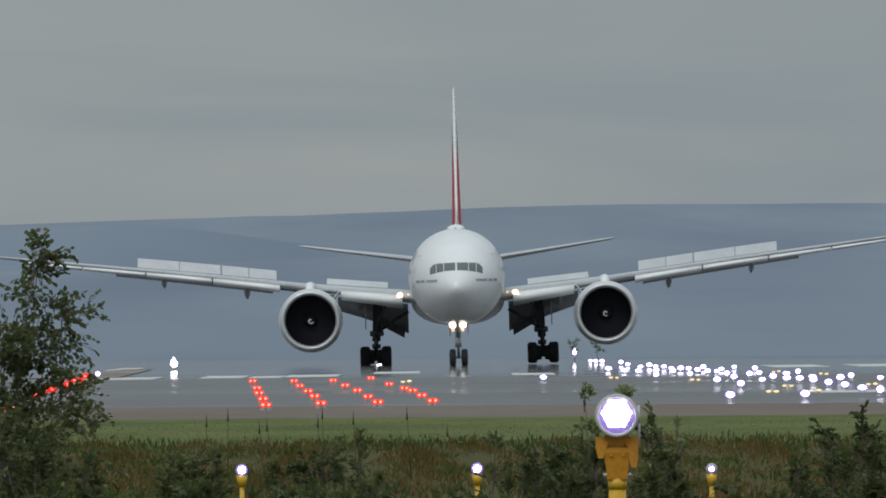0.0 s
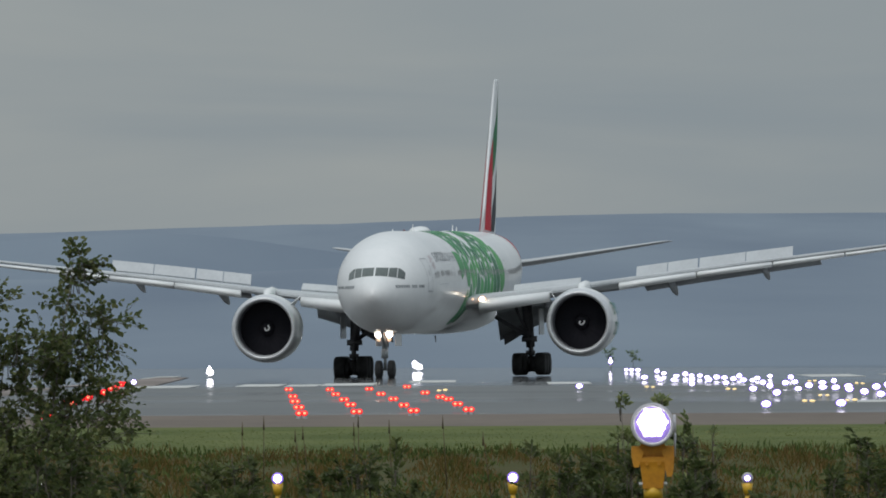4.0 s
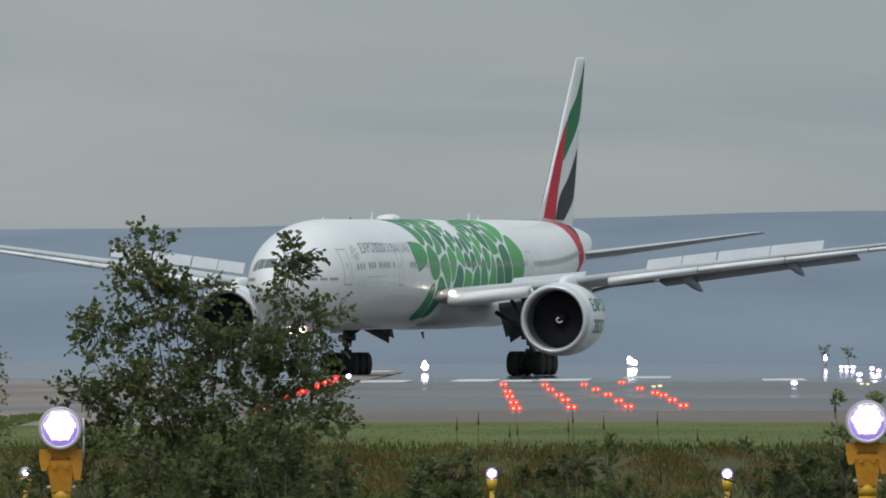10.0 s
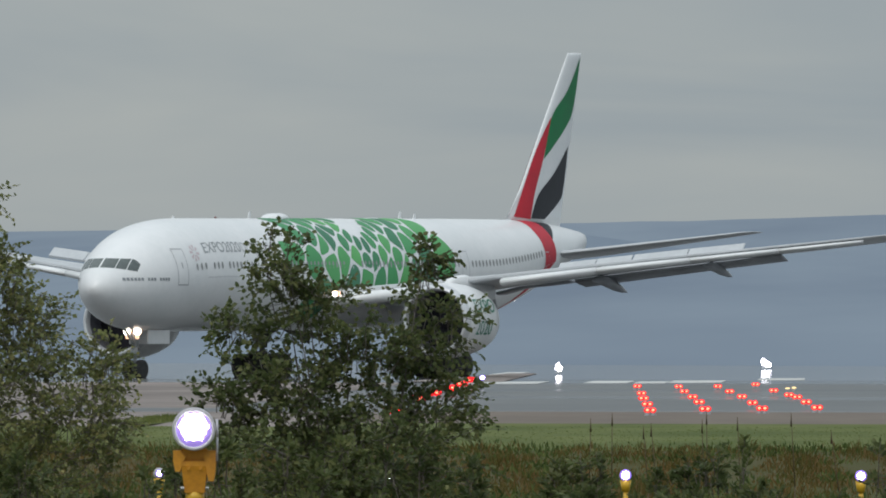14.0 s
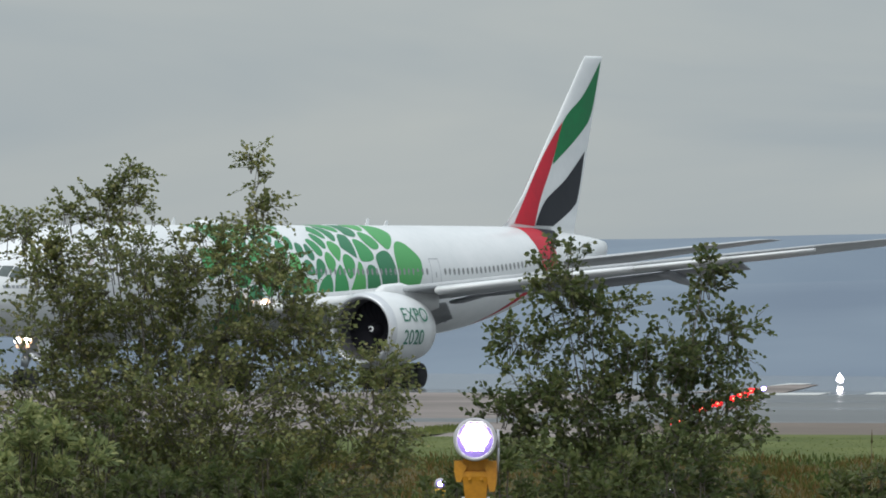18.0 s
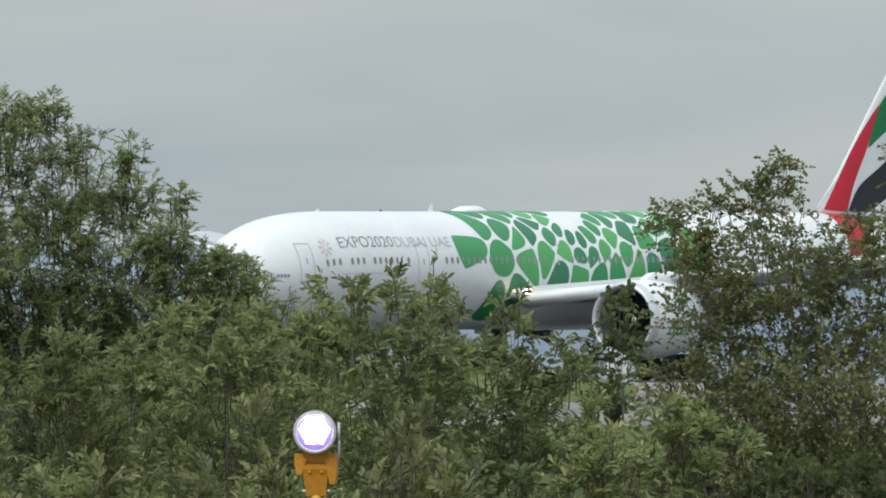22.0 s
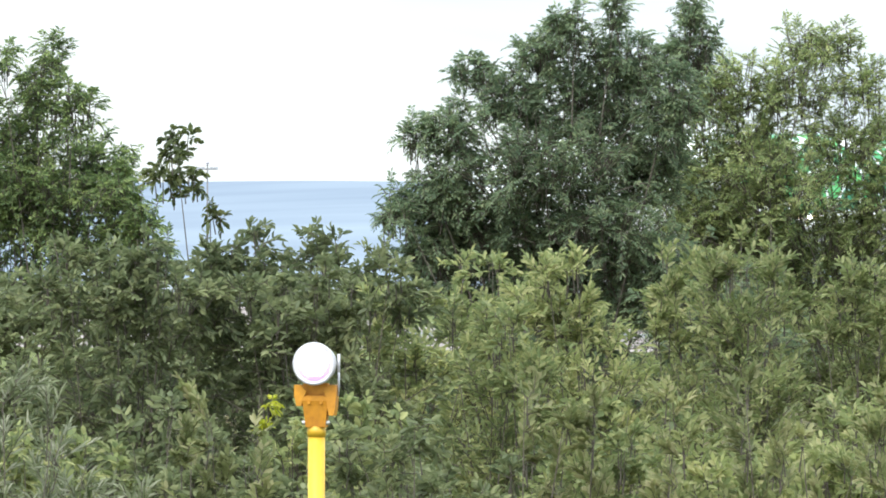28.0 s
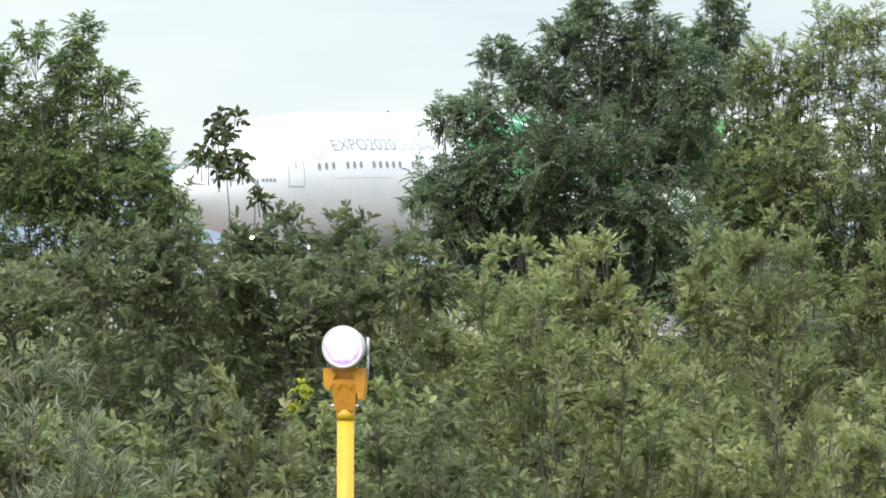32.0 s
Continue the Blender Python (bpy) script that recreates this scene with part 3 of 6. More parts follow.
def build_wing(plane, side):
    spans = [0.0, 3.0, 6.5, 10.2, 13.5, 17.0, 20.5, 24.0, 27.0, 29.3, 31.2, 32.4]
    v, f = loft([foil(*wing_at(s), s, side, 0.03, 0.86 if s < 23 else 1.0) for s in spans])
    wing = link("wing", mesh_from("wing", v, f, M_GREYPAINT), plane, "long grey wing")
    # slats, drooped ahead of the leading edge
    for a, b in ((3.6, 7.6), (11.6, 16.0), (16.1, 20.4), (20.5, 24.6), (24.7, 28.6)):
        rings = []
        for s in (a, (a + b) / 2, b):
            le, te, w, th = wing_at(s)
            ch = te - le
            ring = []
            for k in range(12):
                q = k / 11 * math.pi * 1.15 - 0.25
                ring.append(P3(le - 0.35 + 0.058 * ch * (1 - math.sin(q)), side * s, w - 0.10 - 0.02 * ch + th * 0.27 * math.cos(q)))
            rings.append(ring)
        v, f = loft(rings)
        link("slat", mesh_from("slat", v, f, M_WHITE), wing, "pale extended slat")
    # flaps, lowered
    for a, b, drop in ((3.3, 7.9, 50), (8.05, 11.9, 4), (12.2, 22.6, 14)):
        rings = []
        for i in range(4):
            s = a + (b - a) * i / 3
            le, te, w, th = wing_at(s)
            ch = (te - le) * (0.175 - 0.016 * (s - 3.3) if s < 8 else 0.14 if s < 10 else 0.18)
            base_u, base_w = le + (te - le) * 0.87, w - (0.35 if s < 9 else 0.16) - 0.012 * (te - le)
            ring = []
            for c, t in ((0, 0), (0.12, 0.07), (0.4, 0.08), (1.0, 0.008), (0.4, -0.05), (0.12, -0.06)):
                cu, cw = c * ch, t * ch
                ring.append(P3(base_u + cu * math.cos(radians(drop)) + cw * math.sin(radians(drop)), side * s, base_w - cu * math.sin(radians(drop)) + cw * math.cos(radians(drop))))
            rings.append(ring)
        v, f = loft(rings)
        link("flap", mesh_from("flap", v, f, M_GREYPAINT if a < 4 else M_FLAP), wing, "lowered trailing edge flap")
    # spoilers, raised
    for a, b in ((4.6, 8.6), (11.9, 13.7), (13.75, 15.5), (15.6, 18.3), (18.35, 21.1)):
        rings = []
        for s in (a, b):
            le, te, w, th = wing_at(s)
            u0, w0 = le + (te - le) * 0.70, w + th * 0.26
            ln = 0.92
            rings.append([P3(u0, side * s, w0), P3(u0 + ln * 0.66, side * s, w0 + ln * 0.66), P3(u0 + ln * 0.70, side * s, w0 + ln * 0.62), P3(u0 + 0.14, side * s, w0 - 0.10)])
        hinge, axis = Vector(rings[0][0]), (Vector(rings[1][0]) - Vector(rings[0][0])).normalized()
        rings = [[tuple(Vector(p) - hinge) for p in ring] for ring in rings]
        v, f = loft(rings)
        panel = link("spoiler", mesh_from("spoiler", v, f, M_GREYPAINT, False), wing, "hinged spoiler panel, raised and then folded down", Matrix.Translation(hinge))
        turn_down = 1 if (Matrix.Rotation(0.3, 4, axis) @ Vector(rings[0][1])).z < rings[0][1][2] else -1
        spoilers.append((panel, hinge, axis, turn_down, a < 10))
    # canoe fairings of the flap tracks
    for s, size in ((6.6, 1.1), (13.9, 1.0), (19.4, 0.85)):
        le, te, w, th = wing_at(s)
        rings = []
        for q, r in ((0, 0.02), (0.1, 0.16), (0.3, 0.27), (0.6, 0.28), (0.85, 0.17), (1, 0.03)):
            uu, ww = le + (te - le) * 0.62 + q * 5.4 * size, w - th * 0.3 - 0.30 - 1.05 * max(0.0, q - 0.35) * size
            rings.append([P3(uu, side * s + r * size * 0.75 * math.sin(k * math.pi / 5), ww + r * size * 1.15 * math.cos(k * math.pi / 5)) for k in range(10)])
        v, f = loft(rings)
        link("flap_fairing", mesh_from("flap_fairing", v, f, M_FLAP), wing, "pointed flap track fairing")
    # lamp in the wing root
    le, te, w, th = wing_at(3.7)
    v, f = turned([(0.0, 0.0001), (0.05, 0.17), (0.02, 0.20), (-0.25, 0.22)], 14, at=P3(le + 0.05, side * 3.75, w + 0.02))
    link("landing_lamp", mesh_from("landing_lamp", v, f, M_WARM), wing, "glowing wing root landing lamp")
    v, f = turned([(0.12, 0.0001), (0.10, 0.14), (0.0, 0.16)], 14, at=P3(le + 0.02, side * 3.75, w + 0.02))
    link("lamp_core", mesh_from("lamp_core", v, f, M_LAND), wing, "bright lamp core")
    # a small glow added for the landing lamp's reflection in the body's side
    v, f = turned([(0.10, 0.0001), (0.08, 0.06), (0.0, 0.07)], 12, at=P3(le - 0.25, side * 3.22, w + 0.06))
    link("lamp_glow", mesh_from("lamp_glow", v, f, M_WARM), wing, "small glow imitating the landing lamp's reflection")
    return wing


fans = []


def build_engine(plane, side):
    u0, v0, w0 = 25.6, 9.61 * side, 3.07
    eng = new("engine")
    eng.parent = plane
    eng.matrix_basis = Matrix.Translation(P3(u0, v0, w0))
    eng["label"] = "large white turbofan engine with a dark intake"
    outer = [(0.0, 1.78), (-0.03, 1.86), (-0.15, 1.94), (-0.5, 2.02), (-1.2, 2.08), (-2.2, 2.09), (-3.4, 2.02), (-4.6, 1.86), (-5.6, 1.66), (-5.62, 1.60), (-4.5, 1.62)]
    v, f = turned(outer, 48)
    link("nacelle", mesh_from("nacelle", v, f[:-2], M_WHITE), eng)
    v, f = turned([(-0.52, 2.025), (-0.16, 1.945), (-0.02, 1.87), (0.012, 1.79), (-0.03, 1.73), (-0.2, 1.665), (-0.42, 1.64)], 48)
    link("inlet_lip", mesh_from("inlet_lip", v, f[:-2], M_METAL), eng, "bare metal intake lip")
    v, f = turned([(-0.42, 1.64), (-0.9, 1.62), (-1.7, 1.63), (-2.2, 1.65)], 48)
    link("inlet_liner", mesh_from("inlet_liner", v, f[:-2], M_LINER), eng, "dark intake liner")
    v, f = turned([(-1.96, 1.66), (-1.97, 0.01)], 48)
    link("fan_backing", mesh_from("fan_backing", v, f, M_FAN), eng)
    v, f = turned([(-5.0, 1.15), (-6.2, 1.05), (-7.2, 0.80), (-7.25, 0.72)], 32)
    link("core_cowl", mesh_from("core_cowl", v, f, M_METAL), eng, "metal core exhaust")
    v, f = turned([(-7.0, 0.5), (-7.8, 0.3), (-8.4, 0.03)], 24)
    link("exhaust_plug", mesh_from("exhaust_plug", v, f, M_DARKMETAL), eng)
    # fan with curved blades and a white spiral on the spinner
    fan = new("fan")
    fan.parent = plane
    fan.matrix_basis = eng.matrix_basis.copy()
    fan["label"] = "fan with curved dark blades"
    vs, fs = [], []
    for i in range(7):
        r = 0.45 + 1.17 * i / 6
        sweep = 0.22 * math.sin(i / 6 * math.pi) + 0.12 * i / 6
        tw = 0.10 + 0.16 * i / 6
        for sgn in (-1, 1):
            a = sweep + sgn * 0.16
            vs.append((-1.9 - sgn * tw * 0.3, r * math.cos(a), r * math.sin(a)))
    fs = [(2 * i, 2 * i + 1, 2 * i + 3, 2 * i + 2) for i in range(6)]
    blade = mesh_from("fan_blade", vs, fs, M_FAN)
    for b in range(22):
        link("fan_blade", blade, fan, "", Matrix.Rotation(2 * math.pi * b / 22, 4, "X"))
    v, f = turned([(-1.2, 0.01), (-1.27, 0.14), (-1.45, 0.28), (-1.75, 0.42), (-2.0, 0.47)], 24)
    link("spinner", mesh_from("spinner", v, f, M_FAN), fan)
    vs, fs = [], []
    for i in range(19):
        q = i / 18
        a, r = 5.2 * q, 0.04 + 0.16 * q
        x = -1.2 - 0.07 * q - 0.08 * q * q + 0.025
        for d in (-0.03 - 0.02 * q, 0.03 + 0.02 * q):
            vs.append((x - d * 0.4, (r + d) * math.cos(a), (r + d) * math.sin(a)))
    fs = [(2 * i, 2 * i + 1, 2 * i + 3, 2 * i + 2) for i in range(18)]
    link("spiral_mark", mesh_from("spiral_mark", vs, fs, M_WHITE), fan, "white spiral on the spinner")
    fans.append(fan)
    # pylon
    rings = []
    for u, zt, zb, hw in ((-1.6, 2.03, 1.8, 0.10), (-2.6, 2.45, 1.8, 0.28), (-4.6, 2.55, 1.2, 0.30), (-7.0, 2.2, 0.9, 0.24), (-9.0, 1.9, 1.2, 0.05)):
        rings.append([(u, -hw, zb), (u, hw, zb), (u, hw, zt - 0.12), (u, 0, zt), (u, -hw, zt - 0.12)])
    v, f = loft(rings)
    link("pylon", mesh_from("pylon", v, f, M_WHITE), eng)
    # strake and the two lines of letters on the outboard side
    v, f = loft([[(-1.2, side * -0.0 - 1.5 * side, 1.45), (-1.2, -1.53 * side, 1.43), (-1.2, -1.51 * side, 1.41)], [(-2.6, -1.95 * side, 1.95), (-2.6, -1.98 * side, 1.93), (-2.6, -1.6 * side, 1.35)]])
    link("strake", mesh_from("strake", v, f, M_WHITE, False), eng)

    def on_nacelle(x, y):
        a = radians(90) - (y - 0.55) / 2.09 * 1.0
        xx = -1.2 - x
        return Vector((xx, side * (2.102 - 0.01 * max(0.0, -xx - 3)) * math.sin(a), 2.102 * math.cos(a)))
    if side > 0:
        lettering("EXPO", 1.15, eng, "letter", M_INKGREEN, lambda x, y: on_nacelle(x, y + 1.0), 0.005, "dark green letter of EXPO")
        lettering("2020", 1.15, eng, "letter", M_INKGREEN, lambda x, y: on_nacelle(x, y - 0.25), 0.005, "dark green numeral of 2020")
    return eng


def box_pieces(c, s):
    v = [(c[0] + a * s[0] / 2, c[1] + b * s[1] / 2, c[2] + d * s[2] / 2) for d in (-1, 1) for a, b in ((-1, -1), (1, -1), (1, 1), (-1, 1))]
    return v, [(3, 2, 1, 0), (4, 5, 6, 7), (0, 1, 5, 4), (1, 2, 6, 5), (2, 3, 7, 6), (3, 0, 4, 7)]


def wheel_mesh(r, width):
    h = width / 2
    tyre = turned([(-h, r * 0.55), (-h * 0.98, r * 0.82), (-h * 0.75, r * 0.97), (-h * 0.3, r), (h * 0.3, r), (h * 0.75, r * 0.97), (h * 0.98, r * 0.82), (h, r * 0.55)], 24, "y")
    rim = turned([(-h * 0.8, 0.02), (-h * 0.82, r * 0.2), (-h * 0.7, r * 0.3), (-h * 0.95, r * 0.56), (h * 0.95, r * 0.56), (h * 0.7, r * 0.3), (h * 0.82, r * 0.2), (h * 0.8, 0.02)], 18, "y")
    return mesh_from("tyre", *tyre, M_RUBBER), mesh_from("rim", *rim, M_DARKMETAL)


def build_gear(plane):
    tyre, rim = wheel_mesh(0.69, 0.64)
    for side in (1, -1):
        g = new("main_gear")
        g.parent = plane
        g.matrix_basis = Matrix.Translation((0, 5.49 * side, 0))
        g["label"] = "six-wheel main landing gear leg"
        for dx in (1.47, 0, -1.47):
            for dy in (0.70, -0.70):
                link("wheel", tyre, g, "black tyre with a steel rim", Matrix.Translation((dx, dy, 0.67)))
                link("rim", rim, g, "", Matrix.Translation((dx, dy, 0.67)))
        v, f = merge(rod((1.6, 0, 0.68), (-1.6, 0, 0.68), 0.16), box_pieces((0, 0, 0.70), (2.9, 0.44, 0.62)), *[rod((d, -0.7, 0.67), (d, 0.7, 0.67), 0.09) for d in (1.47, 0, -1.47)])
        for d in (1.47, 0, -1.47):
            for s in (-1, 1):
                bv, bf = rod((d, s * 0.10, 0.67), (d, s * 0.46, 0.67), 0.46, 0.52, 14)
                link("brake", mesh_from("brake", bv, bf, M_RUBBER), g, "dark brake unit")
        link("truck_beam", mesh_from("truck_beam", v, f, M_DARKMETAL), g)
        v, f = merge(rod((0, 0, 0.7), (0, -0.05 * side, 2.2), 0.14, 0.17), rod((0, -0.05 * side, 1.7), (0.1, -0.25 * side, 4.4), 0.27, 0.34, 12))
        link("strut", mesh_from("strut", v, f, M_DARKMETAL), g)
        v, f = merge(rod((0, 0, 1.9), (1.6, -0.8 * side, 4.3), 0.10), rod((0, -0.1 * side, 2.3), (-0.3, -2.2 * side, 3.6), 0.13), box_pieces((0.1, -0.1 * side, 2.2), (0.5, 0.9, 0.35)), box_pieces((0.1, -0.05 * side, 1.35), (0.35, 0.55, 0.3)), rod((0.25, 0, 0.9), (0.35, 0.05, 2.1), 0.05), rod((0.3, 0.05, 1.6), (0.2, -0.1, 2.2), 0.06))
        link("brace", mesh_from("brace", v, f, M_DARKMETAL), g)
        part("gear_door", box_bm(2.7, 0.06, 1.6, 0.02, (-0.2, 0.62 * side, 3.25)), M_WHITE, g, "white gear door")
        # this door's dark metal carries the shade beneath the wing
        plate = [(-2.2, -2.05, 3.7), (-2.5, -1.9, 1.85), (-2.05, -0.3, 2.75), (-1.8, -0.2, 3.9)]
        v, f = loft([[(x, y * side, z) for x, y, z in plate], [(x + 0.07, y * side, z) for x, y, z in plate]])
        link("gear_door", mesh_from("gear_door", v, f, M_DARKMETAL, False), g, "pointed inner gear door, shade put into its dark colour")
    nose = new("nose_gear")
    nose.parent = plane
    nose.matrix_basis = Matrix.Translation(P3(5.9, 0, 0))
    nose["label"] = "two-wheel nose landing gear with glowing lamps"
    tyre, rim = wheel_mesh(0.54, 0.40)
    for dy in (0.38, -0.38):
        link("wheel", tyre, nose, "black tyre with a steel rim", Matrix.Translation((0, dy, 0.54)))
        link("rim", rim, nose, "", Matrix.Translation((0, dy, 0.54)))
    v, f = merge(rod((0, -0.4, 0.54), (0, 0.4, 0.54), 0.07), rod((0, 0, 0.5), (0, 0, 1.7), 0.09, 0.11), rod((0, 0, 1.5), (-0.1, 0, 3.3), 0.17, 0.2, 12), rod((0.1, 0, 1.2), (0.1, 0, 1.75), 0.22, 0.2), rod((0, 0, 1.8), (1.5, 0, 3.1), 0.08), rod((0, 0, 1.2), (-0.45, 0, 1.6), 0.06), rod((-0.45, 0, 1.6), (-0.1, 0, 2.0), 0.06))
    link("strut", mesh_from("strut", v, f, M_STEEL), nose)
    for dy in (0.33, -0.33):
        v, f = turned([(0.0, 0.0001), (0.05, 0.19), (-0.12, 0.21)], 14, at=(0.28, dy, 2.62))
        link("lamp_glow", mesh_from("lamp_glow", v, f, M_WARM), nose, "glowing taxi lamp")
        v, f = turned([(0.14, 0.0001), (0.12, 0.19), (0.05, 0.21)], 14, at=(0.24, dy, 2.62))
        link("lamp_core", mesh_from("lamp_core", v, f, M_LAND), nose, "bright lamp core")
        v, f = turned([(0.12, 0.0001), (0.10, 0.10), (0.0, 0.11)], 12, at=(0.24, dy * 0.95, 2.30))
        link("lamp_core", mesh_from("lamp_core", v, f, M_WARM), nose, "dim lower lamp")
        part("gear_door", box_bm(2.3, 0.05, 0.75, 0.02, (-1.5, dy * 1.75, 2.30)), M_WHITE, nose, "white nose gear door")
    return nose


def fin_at(u, w, side, lift):
    """A point on the fin's skin."""
    k = (w - 8.6) / 9.80
    le, te = 60.85 + 9.37 * k, 68.95 + 3.4 * k
    c = max(0.0, min(1.0, (u - le) / (te - le)))
    th = (0.62 - 0.42 * k) * 2.2 * (0.2969 * math.sqrt(c) - 0.126 * c - 0.3516 * c * c + 0.2843 * c ** 3 - 0.1036 * c ** 4) * 2.2
    return P3(u, side * (th + lift), w)


def smooth_line(pts, n=6):
    out = []
    for i in range(len(pts) - 1):
        p0, p1, p2, p3 = pts[max(0, i - 1)], pts[i], pts[i + 1], pts[min(len(pts) - 1, i + 2)]
        for k in range(n):
            t = k / n
            out.append(tuple(0.5 * (2 * p1[j] + (p2[j] - p0[j]) * t + (2 * p0[j] - 5 * p1[j] + 4 * p2[j] - p3[j]) * t * t + (3 * p1[j] - p0[j] - 3 * p2[j] + p3[j]) * t ** 3) for j in (0, 1)))
    return out + [pts[-1]]


def stripe(fore, aft, side):
    """A painted stripe on the fin between two curved edges, from bottom to top."""
    a, b = smooth_line(fore), smooth_line(aft)
    n = len(a) - 1
    verts, faces = [], []
    for i in range(n + 1):
        q = i / n
        pa, pb = a[round(q * (len(a) - 1))], b[round(q * (len(b) - 1))]
        for k in range(25):
            s = k / 24
            u, w = pa[0] + (pb[0] - pa[0]) * s, pa[1] + (pb[1] - pa[1]) * s
            verts.append(fin_at(u, w, side, 0.02))
    for i in range(n):
        for k in range(24):
            j = i * 25 + k
            faces.append((j, j + 1, j + 26, j + 25))
    return verts, faces


def build_airliner():
    plane = new("airliner")
    tagged(plane, "white twin-engine airliner with a green cell pattern, taxiing", "airplane")
    # body
    us = [0.0, 0.05, 0.12, 0.25, 0.5, 0.8, 1.2, 1.7, 2.2, 2.8, 3.4, 4.1, 4.8, 5.7, 6.6, 7.8, 9.0, 10.2, 11.5, 16, 22, 30, 38, 44, 48, 50.5, 52.5, 55, 57, 59, 61, 63, 65, 67, 69, 70.5, 71.6, 72.5, 72.6]
    us = sorted(set(us + [0.5 * k for k in range(12, 144)]))
    seg = 128
    v, f = loft([[body_at(u, 2 * math.pi * i / seg) for i in range(seg)] for u in us])
    body = link("fuselage", mesh_from("fuselage", v, f, M_WHITE), plane, "glossy white fuselage")
    # belly fairing
    rings = []
    for u, q in ((26.7, 0.0), (27.6, 0.4), (28.8, 0.75), (30.5, 1.0), (36, 1.0), (40, 0.9), (43, 0.55), (46.5, 0.0)):
        rings.append([P3(u, (2.62 + 0.42 * q) * math.copysign(abs(math.sin(t)) ** 0.85, t), 4.25 - (1.45 + 0.30 * q) * math.cos(t) ** 0.85) for t in [(-1.5 + 3.0 * i / 24) for i in range(25)]] + [P3(u, 0, 4.9)])
    v, f = loft(rings)
    link("belly_fairing", mesh_from("belly_fairing", v, f, M_WHITE), plane, "bulging white wing root fairing")
    for side in (1, -1):
        v, f = livery(side)
        link("livery_pattern", mesh_from("livery_pattern", v, f, M_PATTERN), body, "pattern of rounded green cells")
    # red band at the tail, running down to the belly
    for side in (1, -1):
        v, f = skin_patch(lambda a: (61.05 - 0.95 * min(1.0, abs(a) / 0.8), 63.55 - 0.95 * min(1.0, abs(a) / 0.8)), 0.04 * side, 1.75 * side, 6, 18, 0.012)
        link("tail_band", mesh_from("tail_band", v, f, M_RED), body, "red band round the tail")
        v, f = skin_patch(lambda a: (63.57 - 0.95 * min(1.0, abs(a) / 0.8), 65.9 - 3.2 * min(1.0, abs(a) / 1.1) ** 1.5), 0.04 * side, 1.1 * side, 3, 10, 0.012)
        link("tail_band", mesh_from("tail_band", v, f, M_BLACK), body, "black wedge beside the tail band")
        v, f = skin_patch(lambda a: (60.1 - 6.6 * (abs(a) - 1.75), 62.6 - 9.0 * (abs(a) - 1.75)), 1.755 * side, 2.7 * side, 4, 12, 0.012)
        link("tail_band", mesh_from("tail_band", v, f, M_RED), body, "red band curling under the belly")
    # cockpit panes
    for side in (1, -1):
        for fore, aft, a0, a1, label in (((1.95, 2.95), (2.25, 3.15), 0.02, 0.50, 0), ((2.25, 3.15), (2.75, 3.62), 0.525, 0.82, 0), ((2.80, 3.62), (3.35, 4.25), 0.845, 1.10, 0)):
            verts, faces = [], []
            for j in range(7):
                a = a0 + (a1 - a0) * j / 6
                q = j / 6
                for i in range(5):
                    verts.append(cockpit_point(side * a, i / 4, q, label))
            for j in range(6):
                for i in range(4):
                    k = j * 5 + i
                    faces.append((k, k + 1, k + 6, k + 5))
            link("windscreen_pane", mesh_from("windscreen_pane", verts, faces, M_GLASS), body, "dark cockpit pane")
    # cabin windows, one row each side
    win = mesh_from("cabin_window", [(0.105 * math.cos(k * math.pi / 5), 0, 0.17 * math.sin(k * math.pi / 5)) for k in range(10)] + [(0.13 * math.cos(k * math.pi / 5), 0, 0.20 * math.sin(k * math.pi / 5)) for k in range(10)],
                    [tuple(range(10))] + [(10 + k, 10 + (k + 1) % 10, (k + 1) % 10, k) for k in range(10)], M_WINDOW, False)
    for side in (1, -1):
        fore = [7.74, 8.27, 8.81, 9.91, 10.44, 10.97, 12.02, 12.55, 13.09, 13.62, 14.15, 15.22]
        row = [18.9 + 0.533 * k for k in range(77)]
        for u in fore + [u for u in row if not any(abs(u - d) < 0.9 for d in (29.8, 46.6, 60.4))]:
            a = side * 1.40
            p, q = Vector(body_at(u, a, 0.016)), Vector(body_at(u, a + 0.05 * side, 0.016))
            tilt = math.atan2(q.y - p.y, -(q.z - p.z))
            link("cabin_window", win, body, "", Matrix.Translation(p) @ Matrix.Rotation(tilt, 4, "X"))
    # doors: thin recessed outlines
    for side in (1, -1):
        for u, half in ((6.1, 0.55), (16.7, 0.55), (29.8, 0.45), (46.6, 0.55), (60.4, 0.5)):
            pieces = [level_patch(u - half, u + half, 7.06, 7.11, side, 3, 1, 0.012), level_patch(u - half, u + half, 5.10, 5.17, side, 3, 1, 0.012),
                      level_patch(u - half, u - half + 0.05, 5.12, 7.1, side, 1, 8, 0.012), level_patch(u + half - 0.05, u + half, 5.12, 7.1, side, 1, 8, 0.012),
                      level_patch(u - 0.06, u + 0.06, 6.05, 6.35, side, 1, 2, 0.014)]
            v, f = merge(*pieces)
            link("door", mesh_from("door", v, f, M_LINE), body, "outlined cabin door")
    # words on the port and starboard side
    for side in (1, -1):
        def on_side(x, y, side=side, u0=9.02, a0=1.16):
            return Vector(body_at(u0 + 1.25 * x if side > 0 else 13.4 - 1.25 * x, side * (a0 - y / 3.1), 0.015))
        lettering("EXPO2020", 0.92, body, "letter", M_INK, on_side, 0.0, "dark grey letter of EXPO2020")
        lettering("DUBAI UAE", 0.86, body, "letter", M_INKLIGHT, lambda x, y, side=side: Vector(body_at(14.30 + 1.24 * x if side > 0 else 18.6 - 1.28 * x, side * (1.16 - y / 3.1), 0.015)), 0.0, "pale grey letter of DUBAI UAE")
